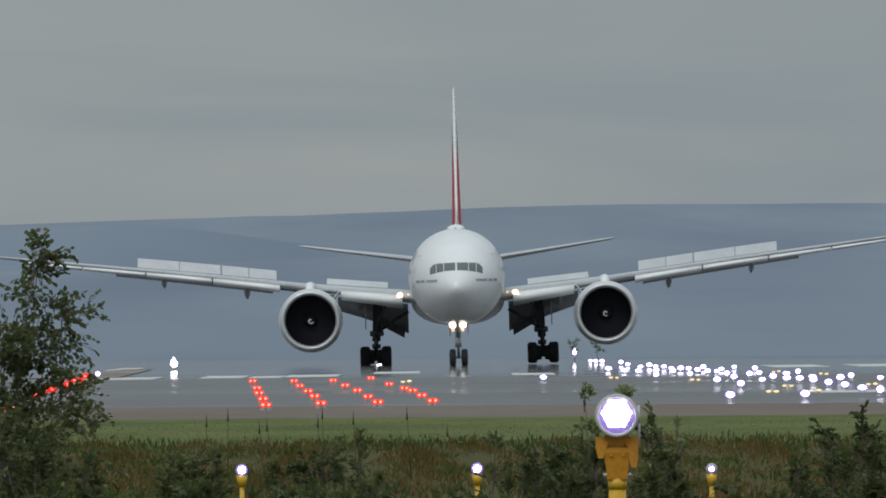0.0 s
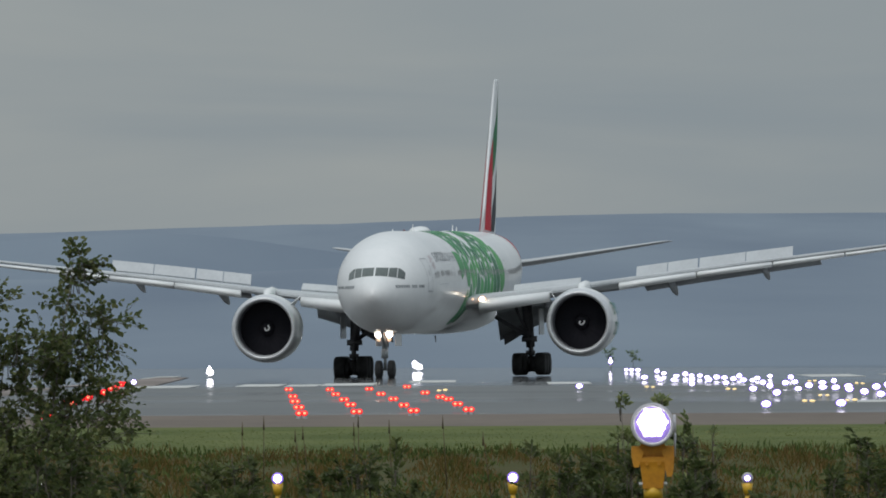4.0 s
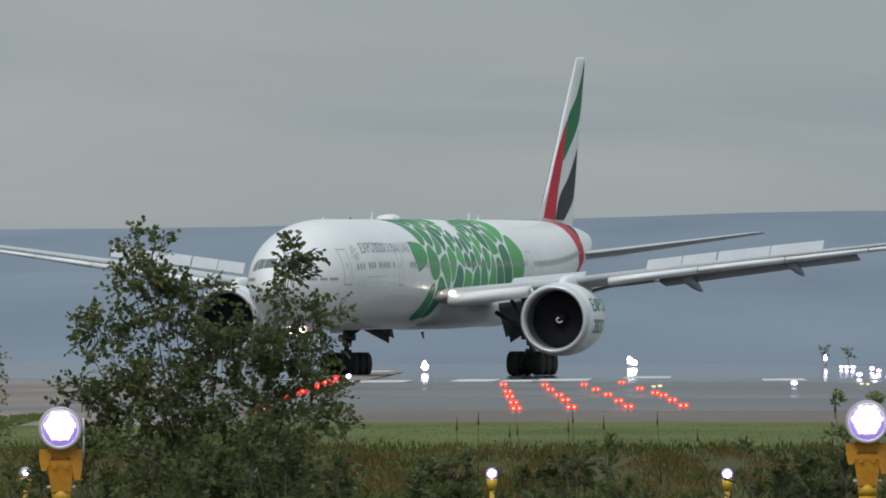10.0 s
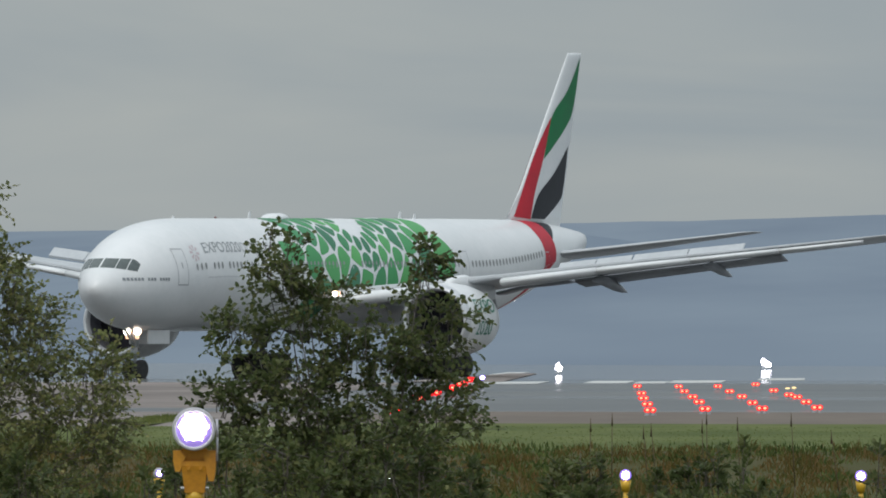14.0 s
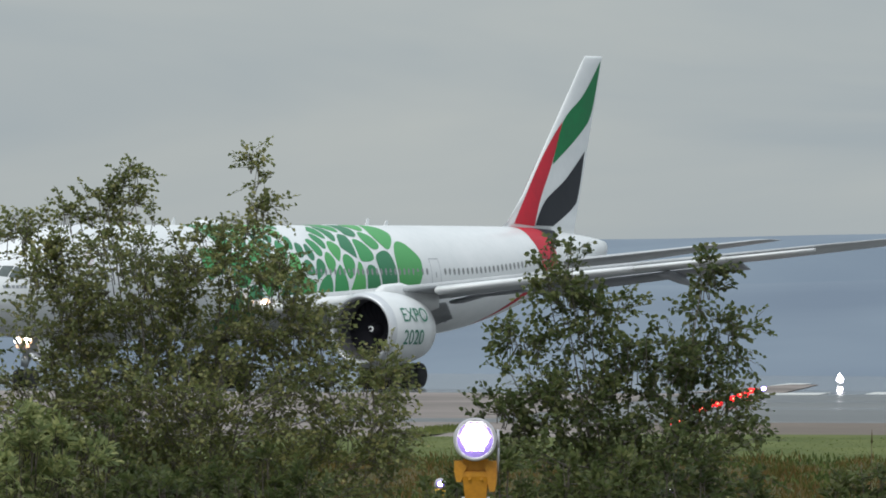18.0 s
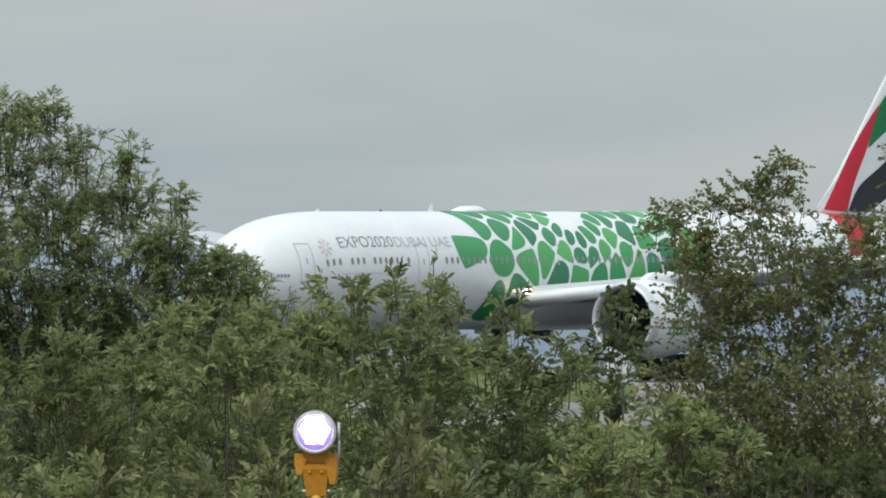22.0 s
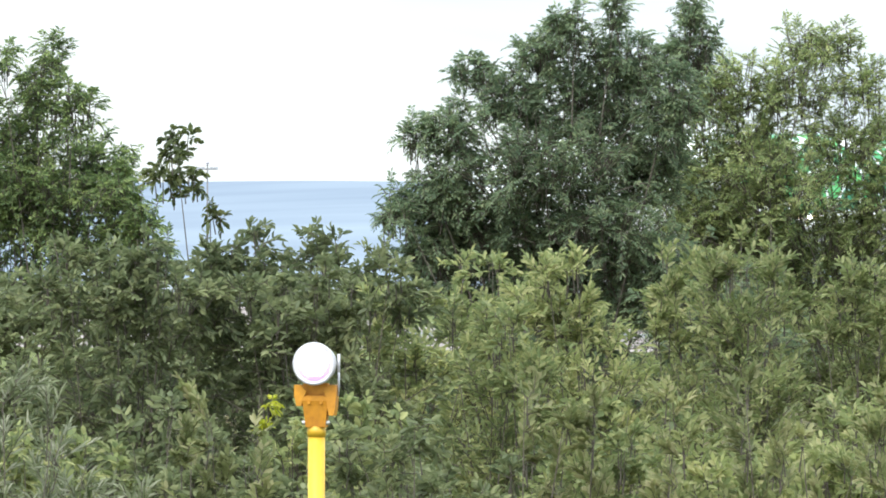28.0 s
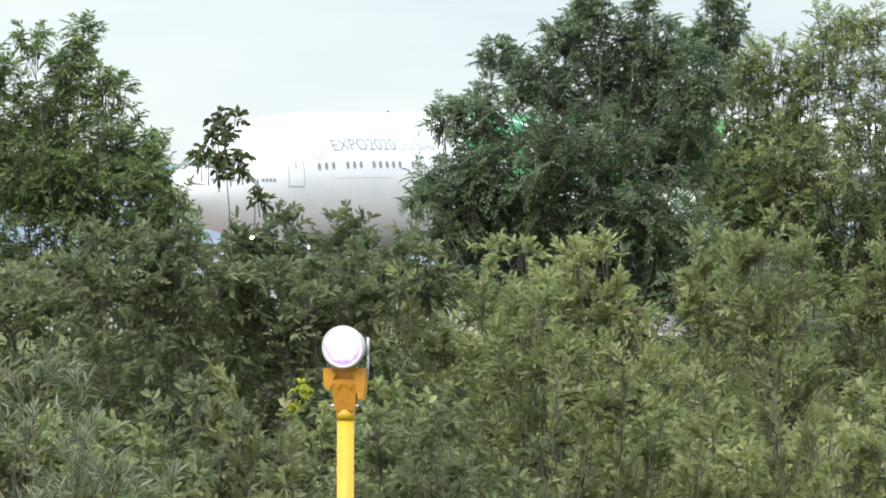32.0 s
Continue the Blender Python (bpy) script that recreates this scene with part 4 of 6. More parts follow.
        for u in [1.25 + 0.235 * k for k in range(15) if k not in (6, 10)]:
            link("type_bar", mesh_from("type_bar", *level_patch(u, u + 0.175, 5.36, 5.52, side, 1, 1, 0.014), M_INK), body, "dark bar of an illegible type name")
        pr, fr = [], []
        for k in range(16):
            a = 2 * math.pi * k / 16
            for r in (0.15, 0.52):
                pr.append(body_at(7.85 + r * math.cos(a), side * (1.13 + r * math.sin(a) / 3.1), 0.013))
        fr = [(2 * k, 2 * k + 1, (2 * k + 3) % 32, (2 * k + 2) % 32) for k in range(0, 16, 2)]
        link("roundel", mesh_from("roundel", pr, fr, M_PINK), body, "faded pink emblem beside the letters")
        v, f = merge(*[skin_patch(lambda a, u=u: (u, u + 0.14), 1.60 * side, 1.612 * side, 1, 1, 0.013) for u in [9.0 + 0.2 * k for k in range(22)]])
        link("lettering", mesh_from("lettering", v, f, M_INKLIGHT), body, "pale illegible line of writing")
    # dome, aerials and beacon on the roof
    rings = []
    for q, r, hgt in ((0, 0.05, 0.02), (0.12, 0.45, 0.16), (0.3, 0.62, 0.27), (0.7, 0.62, 0.29), (0.9, 0.42, 0.20), (1, 0.05, 0.02)):
        rings.append([P3(24.3 + 3.0 * q, r * math.cos(math.pi * k / 8), 8.72 + hgt * 1.25 * math.sin(math.pi * k / 8)) for k in range(9)])
    v, f = loft(rings)
    link("roof_dome", mesh_from("roof_dome", v, f, M_WHITE), plane, "white roof aerial dome")
    rings = [[(p[0] + (-14.0), p[1] * 0.6, 8.72 + (p[2] - 8.72) * 0.55) for p in r] for r in rings]
    v, f = loft(rings)
    link("roof_dome", mesh_from("roof_dome", v, f, M_WHITE), plane, "small white roof dome")
    for u, hgt in ((11.0, 0.14), (21.9, 0.42), (44.0, 0.42), (46.2, 0.30)):
        v, f = loft([[P3(u, 0.02, 8.74), P3(u + 0.4, 0.02, 8.74), P3(u + 0.4, -0.02, 8.74), P3(u, -0.02, 8.74)], [P3(u + 0.25, 0.01, 8.76 + hgt), P3(u + 0.45, 0.01, 8.76 + hgt), P3(u + 0.45, -0.01, 8.76 + hgt), P3(u + 0.25, -0.01, 8.76 + hgt)]])
        link("aerial", mesh_from("aerial", v, f, M_WHITE, False), plane)
    v, f = turned([(0, 0.07), (0.06, 0.065), (0.10, 0.03), (0.11, 0.01)], 12, "z", P3(17.3, 0, 8.77))
    link("beacon", mesh_from("beacon", v, f, M_BEACON), plane, "dark red roof beacon")
    v, f = loft([[P3(33.0, 0.02, 2.4), P3(33.6, 0.02, 2.4), P3(33.6, -0.02, 2.4), P3(33.0, -0.02, 2.4)], [P3(33.4, 0.01, 2.0), P3(33.7, 0.01, 2.0), P3(33.7, -0.01, 2.0), P3(33.4, -0.01, 2.0)]])
    link("aerial", mesh_from("aerial", v, f, M_DARKMETAL, False), plane)
    # fin with its stripes
    rings = []
    for w in (8.2, 9.0, 10.5, 12.5, 14.5, 16.5, 17.8, 18.24, 18.40):
        k = (w - 8.6) / 9.80
        le, te = 60.85 + 9.37 * k, 68.95 + 3.4 * k
        if w < 9.4:
            le -= (9.4 - w) * 1.1
        cs = [(1 - math.cos(math.pi * i / 39)) / 2 for i in range(40)]
        sh = 1.0 if w < 18.0 else 0.8 if w < 18.3 else 0.2
        port = [fin_at(le + (te - le) * c, w, 1, 0.0) for c in cs]
        rings.append([(p[0], p[1] * sh, p[2]) for p in port] + [(p[0], -p[1] * sh, p[2]) for p in port[::-1]])
    v, f = loft(rings)
    fin = link("fin", mesh_from("fin", v, f, M_WHITE), plane, "tall white tail fin with red, green and black stripes")
    for side in (1, -1):
        for name, m, fore, aft in (
                ("red_stripe", M_RED, [(61.35, 8.9), (64.45, 12.25), (66.1, 13.8), (67.25, 14.7)], [(63.5, 8.75), (64.3, 10.3), (65.7, 12.2), (67.25, 14.72)]),
                ("green_stripe", M_GREEN, [(65.85, 12.3), (67.3, 14.7), (69.8, 16.2), (72.0, 18.05)], [(65.9, 12.25), (69.6, 14.1), (71.0, 15.3), (72.1, 18.1)]),
                ("black_stripe", M_BLACK, [(63.6, 8.8), (64.9, 10.2), (67.5, 11.4), (70.05, 12.95)], [(65.9, 8.75), (68.6, 9.8), (69.35, 10.6), (70.1, 13.0)])):
            v, f = stripe(fore, aft, side)
            link(name, mesh_from(name, v, f, m), fin, name.split("_")[0] + " stripe painted on the fin")
    # tailplanes
    for side in (1, -1):
        rings = []
        for s, le, te, w, th in ((0.3, 62.2, 69.6, 6.58, 0.95), (2.5, 64.0, 70.1, 6.80, 0.85), (6.5, 67.7, 71.7, 7.36, 0.58), (10.3, 71.2, 73.4, 7.90, 0.34), (10.76, 72.1, 73.6, 7.97, 0.10)):
            rings.append(foil(le, te, w, th, s, side))
        v, f = loft(rings)
        link("tailplane", mesh_from("tailplane", v, f, M_GREYPAINT), plane, "grey tailplane")
        build_wing(plane, side)
        build_engine(plane, side)
    nose = build_gear(plane)
    v, f = turned([(0.0, 0.0001), (0.3, 0.12), (0.5, 0.16)], 12, at=P3(73.05, 0, 7.9))
    return plane, nose


def cockpit_point(a, across, along, kind):
    """Cockpit glazing: a belt of panes that wraps the nose between two sloping lines."""
    q = min(1.0, abs(a) / 1.10)
    low, high = 6.10 - 0.24 * q * q, 6.60 - 0.06 * q - 0.30 * max(0.0, (q - 0.72) / 0.28) ** 2
    w = low + (high - low) * (1 - across)
    # find the station at which the skin reaches that height on that bearing
    lo, hi = 0.5, 9.0
    v_want = (0.02 + 1.66 * q) * (1 if a > 0 else -1)
    for _ in range(30):
        mid = (lo + hi) / 2
        s = section(mid)
        inside = (v_want / max(0.01, s[1])) ** 2 + ((w - s[0]) / max(0.01, s[2])) ** 2
        if inside > 1:
            lo = mid
        else:
            hi = mid
    return P3(hi - 0.02, v_want, w + 0.012)


def section(u):
    top, side, bot = body_at(u, 0.0), body_at(u, math.pi / 2), body_at(u, math.pi)
    return ((top[2] + bot[2]) / 2, side[1], (top[2] - bot[2]) / 2)


airliner, nose_gear = build_airliner()


# ---- trees and shrubs ----
def fast_mesh(name, v, idx, corners, material):
    """A mesh from an array of points and the corners of its equal faces."""
    me = bpy.data.meshes.new(name)
    me.vertices.add(len(v))
    me.vertices.foreach_set("co", np.ascontiguousarray(v, np.float32).ravel())
    me.loops.add(len(idx))
    me.loops.foreach_set("vertex_index", idx.astype(np.int32))
    me.polygons.add(len(idx) // corners)
    me.polygons.foreach_set("loop_start", np.arange(0, len(idx), corners, dtype=np.int32))
    me.update(calc_edges=True)
    me.materials.append(material)
    return me


def leaf_mesh(name, base, way, normal, length, width, material, full=False):
    """Many folded leaves in one crown: each has a base, flanks and a tip; a full one has rounded flanks."""
    n = len(base)
    side = np.cross(way, normal)
    side /= np.linalg.norm(side, axis=1)[:, None] + 1e-9
    length, width = length[:, None], width[:, None]
    tip = base + way * length - normal * length * 0.10
    if full:
        v = np.empty((n, 6, 3), np.float32)
        v[:, 0], v[:, 3] = base, tip
        for k, q, w in ((1, 0.26, 0.42), (2, 0.66, 0.44)):
            mid = base + way * length * q + normal * width * 0.14
            v[:, k], v[:, 6 - k] = mid + side * width * w, mid - side * width * w
        idx = (np.arange(n)[:, None] * 6 + np.array([0, 1, 2, 3, 0, 3, 4, 5])).ravel()
        return fast_mesh(name, v.reshape(-1, 3), idx, 4, material)
    mid = base + way * length * 0.45 + normal * width * 0.15
    v = np.empty((n, 4, 3), np.float32)
    v[:, 0], v[:, 1], v[:, 2], v[:, 3] = base, mid + side * width * 0.5, tip, mid - side * width * 0.5
    idx = (np.arange(n)[:, None] * 4 + np.array([0, 1, 2, 0, 2, 3])).ravel()
    return fast_mesh(name, v.reshape(-1, 3), idx, 3, material)


def stalks(S, E, r0, r1):
    """Thin three-sided stalks from S to E."""
    n = len(S)
    W = unit(E - S)
    a = unit(np.cross(W, np.array((0.3, 0.9, 0.2))))
    b = np.cross(W, a)
    v = np.empty((n, 6, 3))
    for k, (x, y) in enumerate(((1, 0), (-0.5, 0.87), (-0.5, -0.87))):
        v[:, k], v[:, 3 + k] = S + (a * x + b * y) * r0, E + (a * x + b * y) * r1
    idx = (np.arange(n)[:, None] * 6 + np.array([0, 1, 4, 3, 1, 2, 5, 4, 2, 0, 3, 5])).ravel()
    return v.reshape(-1, 3), idx


def unit(a):
    return a / (np.linalg.norm(a, axis=1)[:, None] + 1e-9)


KINDS = {  # leaf material, length, width, twig length, leaves on a twig, droop, bark, twigs on a bough, fan of a bough, leaf's angle off its twig, disorder
    "birch": (M_BIRCH, 0.037, 0.028, 0.22, 7, 0.60, M_BIRCHBARK, 4, 0.50, 0.8, 0.6),
    "birch_light": (M_BIRCHLIGHT, 0.032, 0.024, 0.21, 8, 0.60, M_BIRCHBARK, 4, 0.50, 0.8, 0.6),
    "ash": (M_ASH, 0.033, 0.0105, 0.125, 11, 0.70, M_BARK, 4, 0.95, 1.1, 0.16),
    "light_ash": (M_ASHLIGHT, 0.034, 0.0115, 0.115, 10, 0.60, M_BARK, 4, 0.90, 1.0, 0.24),
    "sallow": (M_WILLOW, 0.043, 0.0145, 0.14, 9, 0.05, M_BARK, 4, 0.55, 0.75, 0.30),
    "light_sallow": (M_LIGHTSALLOW, 0.042, 0.0145, 0.14, 9, 0.05, M_BARK, 4, 0.55, 0.75, 0.30),
    "near_sallow": (M_LIGHTSALLOW, 0.048, 0.022, 0.16, 9, 0.10, M_BARK, 4, 0.55, 0.75, 0.40),
    "near_shrub": (M_SHRUB, 0.046, 0.022, 0.15, 9, 0.15, M_BARK, 4, 0.60, 0.8, 0.40),
    "near_elder": (M_ELDER, 0.050, 0.021, 0.16, 8, 0.40, M_BARK, 4, 0.70, 0.9, 0.45),
    "shoot": (M_SHOOT, 0.046, 0.018, 0.18, 12, -0.1, M_BARK, 3, 0.30, 0.7, 0.30),
    "bramble": (M_BRAMBLE, 0.034, 0.018, 0.12, 9, 0.2, M_BARK, 4, 0.65, 0.8, 0.35),
    "sallow_tree": (M_SALLOWTREE, 0.028, 0.0095, 0.115, 11, 0.40, M_BARK, 4, 0.75, 1.1, 0.20),
    "shrub": (M_SHRUB, 0.045, 0.0165, 0.14, 9, 0.28, M_BARK, 4, 0.60, 0.9, 0.42),
    "silver": (M_SILVER, 0.070, 0.010, 0.26, 13, 0.05, M_BARK, 3, 0.35, 0.5, 0.35),
    "elder": (M_ELDER, 0.047, 0.019, 0.15, 9, 0.50, M_BARK, 4, 0.75, 0.9, 0.40),
    "sprig": (M_SHRUB, 0.036, 0.018, 0.07, 6, 0.1, M_BARK, 3, 0.5, 0.8, 0.3),
    "sapling": (M_BRAMBLE, 0.045, 0.023, 0.10, 6, 0.75, M_BARK, 3, 0.9, 0.8, 0.35),
}


swaying = []


def plant(name, lobes, y, kind, density, seed, label, category, stem=None, group="", deep=0.8):
    """A tree or shrub: stems rise into lobes (x, z, half width, half height), boughs fill the lobes, and each bough
    ends in a fan of leafy twigs."""
    rng = np.random.default_rng(seed)
    m, ll, lw, tl, per, droop, bark, fan, spread, angle, loose = KINDS[kind]
    cx = sum(l[0] * l[2] for l in lobes) / sum(l[2] for l in lobes) if stem is None else stem
    gz = ground_z(cx, y)
    root = new(name)
    root.matrix_basis = Matrix.Translation((cx, y, gz))
    tagged(root, label, category, group)
    if name in ("birch_tree", "sallow_tree", "ash_tree"):
        swaying.append(root)
    o = np.array((cx, y, gz))
    up = np.array((0.0, 0.0, 1.0))
    lift = 0.6 if droop < 0.3 else 0.4
    wild = 0.5 if category == "tree" else 0.3        # how far single boughs stand out
    starts, ways, lens, limbs, wood_a, wood_b = [], [], [], [], [], []
    for lx, lz, rx, rz in lobes:
        nb = max(2, round(density * 13.0 * rx * rz / (per * ll * lw * fan)))
        p = unit(rng.normal(size=(nb, 3))) * (rng.random((nb, 1)) ** 0.40)
        c = np.array((lx, y + rng.uniform(-0.2, 0.2), lz))
        hub = c + p * np.array((rx, rx * deep, rz)) * (0.82 + wild * rng.random((nb, 1)) ** 3)
        hub[:, 2] -= rng.uniform(-0.02, 0.13, nb) * min(1.0, 3 * rz)
        out = unit(p * np.array((0.9, 0.7, 0.5)) + up * lift + rng.normal(size=(nb, 3)) * 0.20)
        small = min(1.0, 0.45 + 1.6 * min(rx, rz))
        wood_a.append(hub + (c - hub) * 0.3 - up * rng.uniform(0.05, 0.15, (nb, 1)))
        wood_b.append(hub - out * tl * 0.3 * small)
        i = np.repeat(np.arange(nb), fan)
        w = unit(out[i] + rng.normal(size=(nb * fan, 3)) * spread)
        k = tl * rng.uniform(0.6, 1.2, nb * fan) * small
        starts.append(hub[i] - out[i] * tl * 0.3 * small + rng.normal(size=(nb * fan, 3)) * 0.010)
        ways.append(w)
        lens.append(k)
        limbs.append((c, rx))
    S, W, K = np.vstack(starts), np.vstack(ways), np.concatenate(lens)
    # stems and limbs
    pieces = []
    rnd = random.Random(seed)
    base_r = 0.013 if category == "tree" else 0.010
    for c, rx in limbs[:1] if name in ("sallow_shoot", "sapling") else limbs:
        foot = Vector((rnd.uniform(-0.12, 0.12), rnd.uniform(-0.1, 0.1), 0.0))
        top = Vector(c - o) + Vector((0, 0, rx * 0.3))
        bend = foot.lerp(top, 0.5) + Vector((foot.x - top.x, 0, 0)) * 0.22 + Vector((rnd.uniform(-.05, .05), rnd.uniform(-.05, .05), 0.1))
        pts = [foot, foot.lerp(bend, 0.55), bend, bend.lerp(top, 0.55) + Vector((0, 0, 0.03)), top]
        r = base_r * (0.6 + 0.8 * rx)
        pieces.append(loft([[p + Vector((math.cos(k * math.pi / 3), math.sin(k * math.pi / 3), 0)) * r * (1 - 0.21 * i) for k in range(6)] for i, p in enumerate(pts)]))
    v, f = merge(*pieces)
    link("trunk", mesh_from("trunk", v, f, bark), root, "slender branching stems")
    # boughs and twigs
    n = len(S)
    sag = droop * 0.45
    E = S + W * K[:, None] - up * (K * sag)[:, None]
    tv, ti = stalks(S - o, E - o, 0.0022, 0.0009)
    bv, bi = stalks(np.vstack(wood_a) - o, np.vstack(wood_b) - o, 0.0036, 0.0020)
    me = fast_mesh("brushwood", np.vstack((bv, tv)), np.concatenate((bi, ti + len(bv))), 4, bark)
    tagged(link("brushwood", me, root), kind="stuff")
    # leaves along the twigs, each twig's leaves lying in one sloping plane
    flat = unit(up + rng.normal(size=(n, 3)) * 0.30 - W * (W[:, 2:3]))
    flat = unit(flat - W * np.sum(flat * W, axis=1)[:, None])
    side = np.cross(W, flat)
    q = np.tile(np.linspace(0.14, 1.0, per), n) + rng.uniform(-0.03, 0.03, n * per)
    i = np.repeat(np.arange(n), per)
    pos = S[i] + W[i] * (K[i] * q)[:, None] - up * (K[i] * sag * q * q)[:, None]
    flip = np.tile(np.where(np.arange(per) % 2 == 0, 1.0, -1.0), n)
    flip[per - 1::per] = 0.0
    way = unit(W[i] + side[i] * (flip * angle)[:, None] - up * (droop * (0.3 + 0.7 * q))[:, None] + rng.normal(size=(n * per, 3)) * loose)
    nor = flat[i] + rng.normal(size=(n * per, 3)) * (0.12 + loose)
    nor = unit(nor - way * np.sum(nor * way, axis=1)[:, None])
    size = rng.uniform(0.7, 1.2, n * per) * (1.0 - 0.25 * np.abs(q - 0.5))
    me = leaf_mesh("crown", pos - o, way, nor, ll * size, lw * size, m, ll > 0.0365)
    tagged(link("crown", me, root, "leafy uneven crown"), kind="stuff")
    return root


BIRCH_1 = [(-2.99, 3.01, 0.16, 0.21), (-3.06, 3.17, 0.07, 0.09), (-2.87, 2.8, 0.30, 0.2), (-3.21, 2.67, 0.22, 0.15), (-2.22, 3.01, 0.11, 0.22),
           (-2.19, 2.67, 0.28, 0.23), (-2.59, 2.55, 0.32, 0.2), (-2.93, 2.36, 0.42, 0.25), (-2.31, 2.3, 0.46, 0.25), (-2.62, 2.05, 0.70, 0.28),
           (-2.65, 1.77, 0.8, 0.31), (-3.3, 2.24, 0.18, 0.25)]
BIRCH_2 = [(-5.2, 3.53, 0.10, 0.13), (-5.32, 3.35, 0.25, 0.16), (-5.77, 3.25, 0.15, 0.13), (-5.56, 3.36, 0.08, 0.09), (-5.62, 3.11, 0.25, 0.2),
           (-4.51, 3.58, 0.07, 0.13), (-4.54, 3.32, 0.15, 0.15), (-4.69, 3.11, 0.33, 0.2), (-5.17, 3.02, 0.42, 0.24), (-5.56, 2.78, 0.30, 0.3),
           (-5.02, 2.69, 0.55, 0.3), (-4.42, 2.87, 0.34, 0.25), (-4.27, 2.63, 0.34, 0.27), (-3.85, 2.46, 0.20, 0.19),
           (-4.87, 2.33, 0.95, 0.3), (-4.03, 2.21, 0.40, 0.3), (-5.47, 2.33, 0.53, 0.3), (-4.57, 1.97, 0.9, 0.27), (-5.3, 1.95, 0.55, 0.3)]
SALLOW = [(-8.87, 3.76, 0.22, 0.13), (-8.7, 3.78, 0.09, 0.10), (-8.95, 3.55, 0.30, 0.18), (-8.58, 3.58, 0.18, 0.15), (-8.27, 3.53, 0.12, 0.11),
          (-8.32, 3.33, 0.23, 0.16), (-8.67, 3.27, 0.40, 0.22), (-8.04, 3.33, 0.09, 0.10), (-8.1, 3.13, 0.21, 0.16), (-9.01, 3.09, 0.40, 0.25),
          (-8.38, 2.95, 0.48, 0.23), (-7.81, 3.0, 0.12, 0.10), (-7.75, 2.83, 0.22, 0.16), (-8.81, 2.75, 0.70, 0.26), (-8.1, 2.6, 0.6, 0.23), (-8.5, 2.3, 0.9, 0.3)]
SALLOW_SKIRT = [(-9.40, 3.25, 0.24, 0.25), (-9.36, 3.55, 0.14, 0.18), (-9.45, 2.95, 0.3, 0.25), (-9.22, 3.55, 0.17, 0.17), (-9.12, 3.30, 0.26, 0.24), (-9.30, 2.98, 0.34, 0.25), (-9.20, 2.68, 0.4, 0.25), (-7.86, 3.02, 0.12, 0.12), (-8.02, 2.98, 0.18, 0.16), (-7.95, 2.80, 0.20, 0.15), (-7.70, 2.96, 0.10, 0.10), (-7.66, 2.84, 0.16, 0.12), (-7.55, 2.66, 0.25, 0.18), (-7.42, 2.45, 0.3, 0.22), (-7.9, 2.55, 0.4, 0.25), (-8.6, 2.55, 0.6, 0.28), (-8.0, 2.2, 0.8, 0.3), (-9.1, 2.3, 0.5, 0.3)]
ASH = [(-9.5, 3.88, 0.09, 0.11), (-9.71, 3.83, 0.15, 0.11), (-9.17, 3.91, 0.10, 0.12), (-9.16, 3.71, 0.17, 0.16), (-9.88, 3.69, 0.20, 0.16),
       (-9.49, 3.66, 0.28, 0.19), (-10.24, 3.60, 0.14, 0.10), (-10.07, 3.49, 0.23, 0.16), (-9.66, 3.43, 0.42, 0.22), (-9.21, 3.46, 0.20, 0.22),
       (-10.35, 3.33, 0.19, 0.16), (-10.51, 3.25, 0.09, 0.08), (-9.88, 3.18, 0.52, 0.25), (-9.38, 3.18, 0.26, 0.25), (-10.36, 3.04, 0.22, 0.18),
       (-10.58, 2.90, 0.12, 0.10), (-9.97, 2.85, 0.46, 0.22), (-9.55, 2.82, 0.40, 0.22), (-9.86, 2.57, 0.34, 0.22), (-9.8, 2.25, 0.4, 0.25), (-9.3, 2.60, 0.42, 0.25), (-9.0, 2.35, 0.45, 0.3), (-10.25, 2.60, 0.35, 0.25), (-9.9, 2.00, 0.8, 0.3), (-10.52, 2.95, 0.16, 0.14), (-10.45, 2.72, 0.2, 0.16), (-10.3, 2.85, 0.25, 0.2)]
ASH_2 = [(-12.55, 3.67, 0.10, 0.11), (-12.33, 3.69, 0.10, 0.10), (-12.38, 3.52, 0.22, 0.16), (-12.52, 3.30, 0.28, 0.18), (-12.19, 3.42, 0.15, 0.16),
         (-12.19, 3.17, 0.27, 0.18), (-12.52, 2.96, 0.32, 0.22), (-11.99, 3.08, 0.12, 0.12), (-12.24, 2.81, 0.30, 0.17), (-12.85, 3.25, 0.25, 0.25), (-12.6, 2.55, 0.5, 0.25),
         (-12.02, 3.00, 0.20, 0.18), (-11.86, 2.86, 0.16, 0.14), (-12.75, 3.50, 0.16, 0.14), (-12.65, 3.04, 0.4, 0.25), (-12.3, 3.00, 0.4, 0.2), (-11.95, 2.70, 0.3, 0.2)]
SAPLING = [(-10.93, 3.20, 0.09, 0.08), (-10.93, 3.10, 0.11, 0.10), (-10.80, 3.00, 0.06, 0.07), (-10.76, 2.88, 0.05, 0.06)]


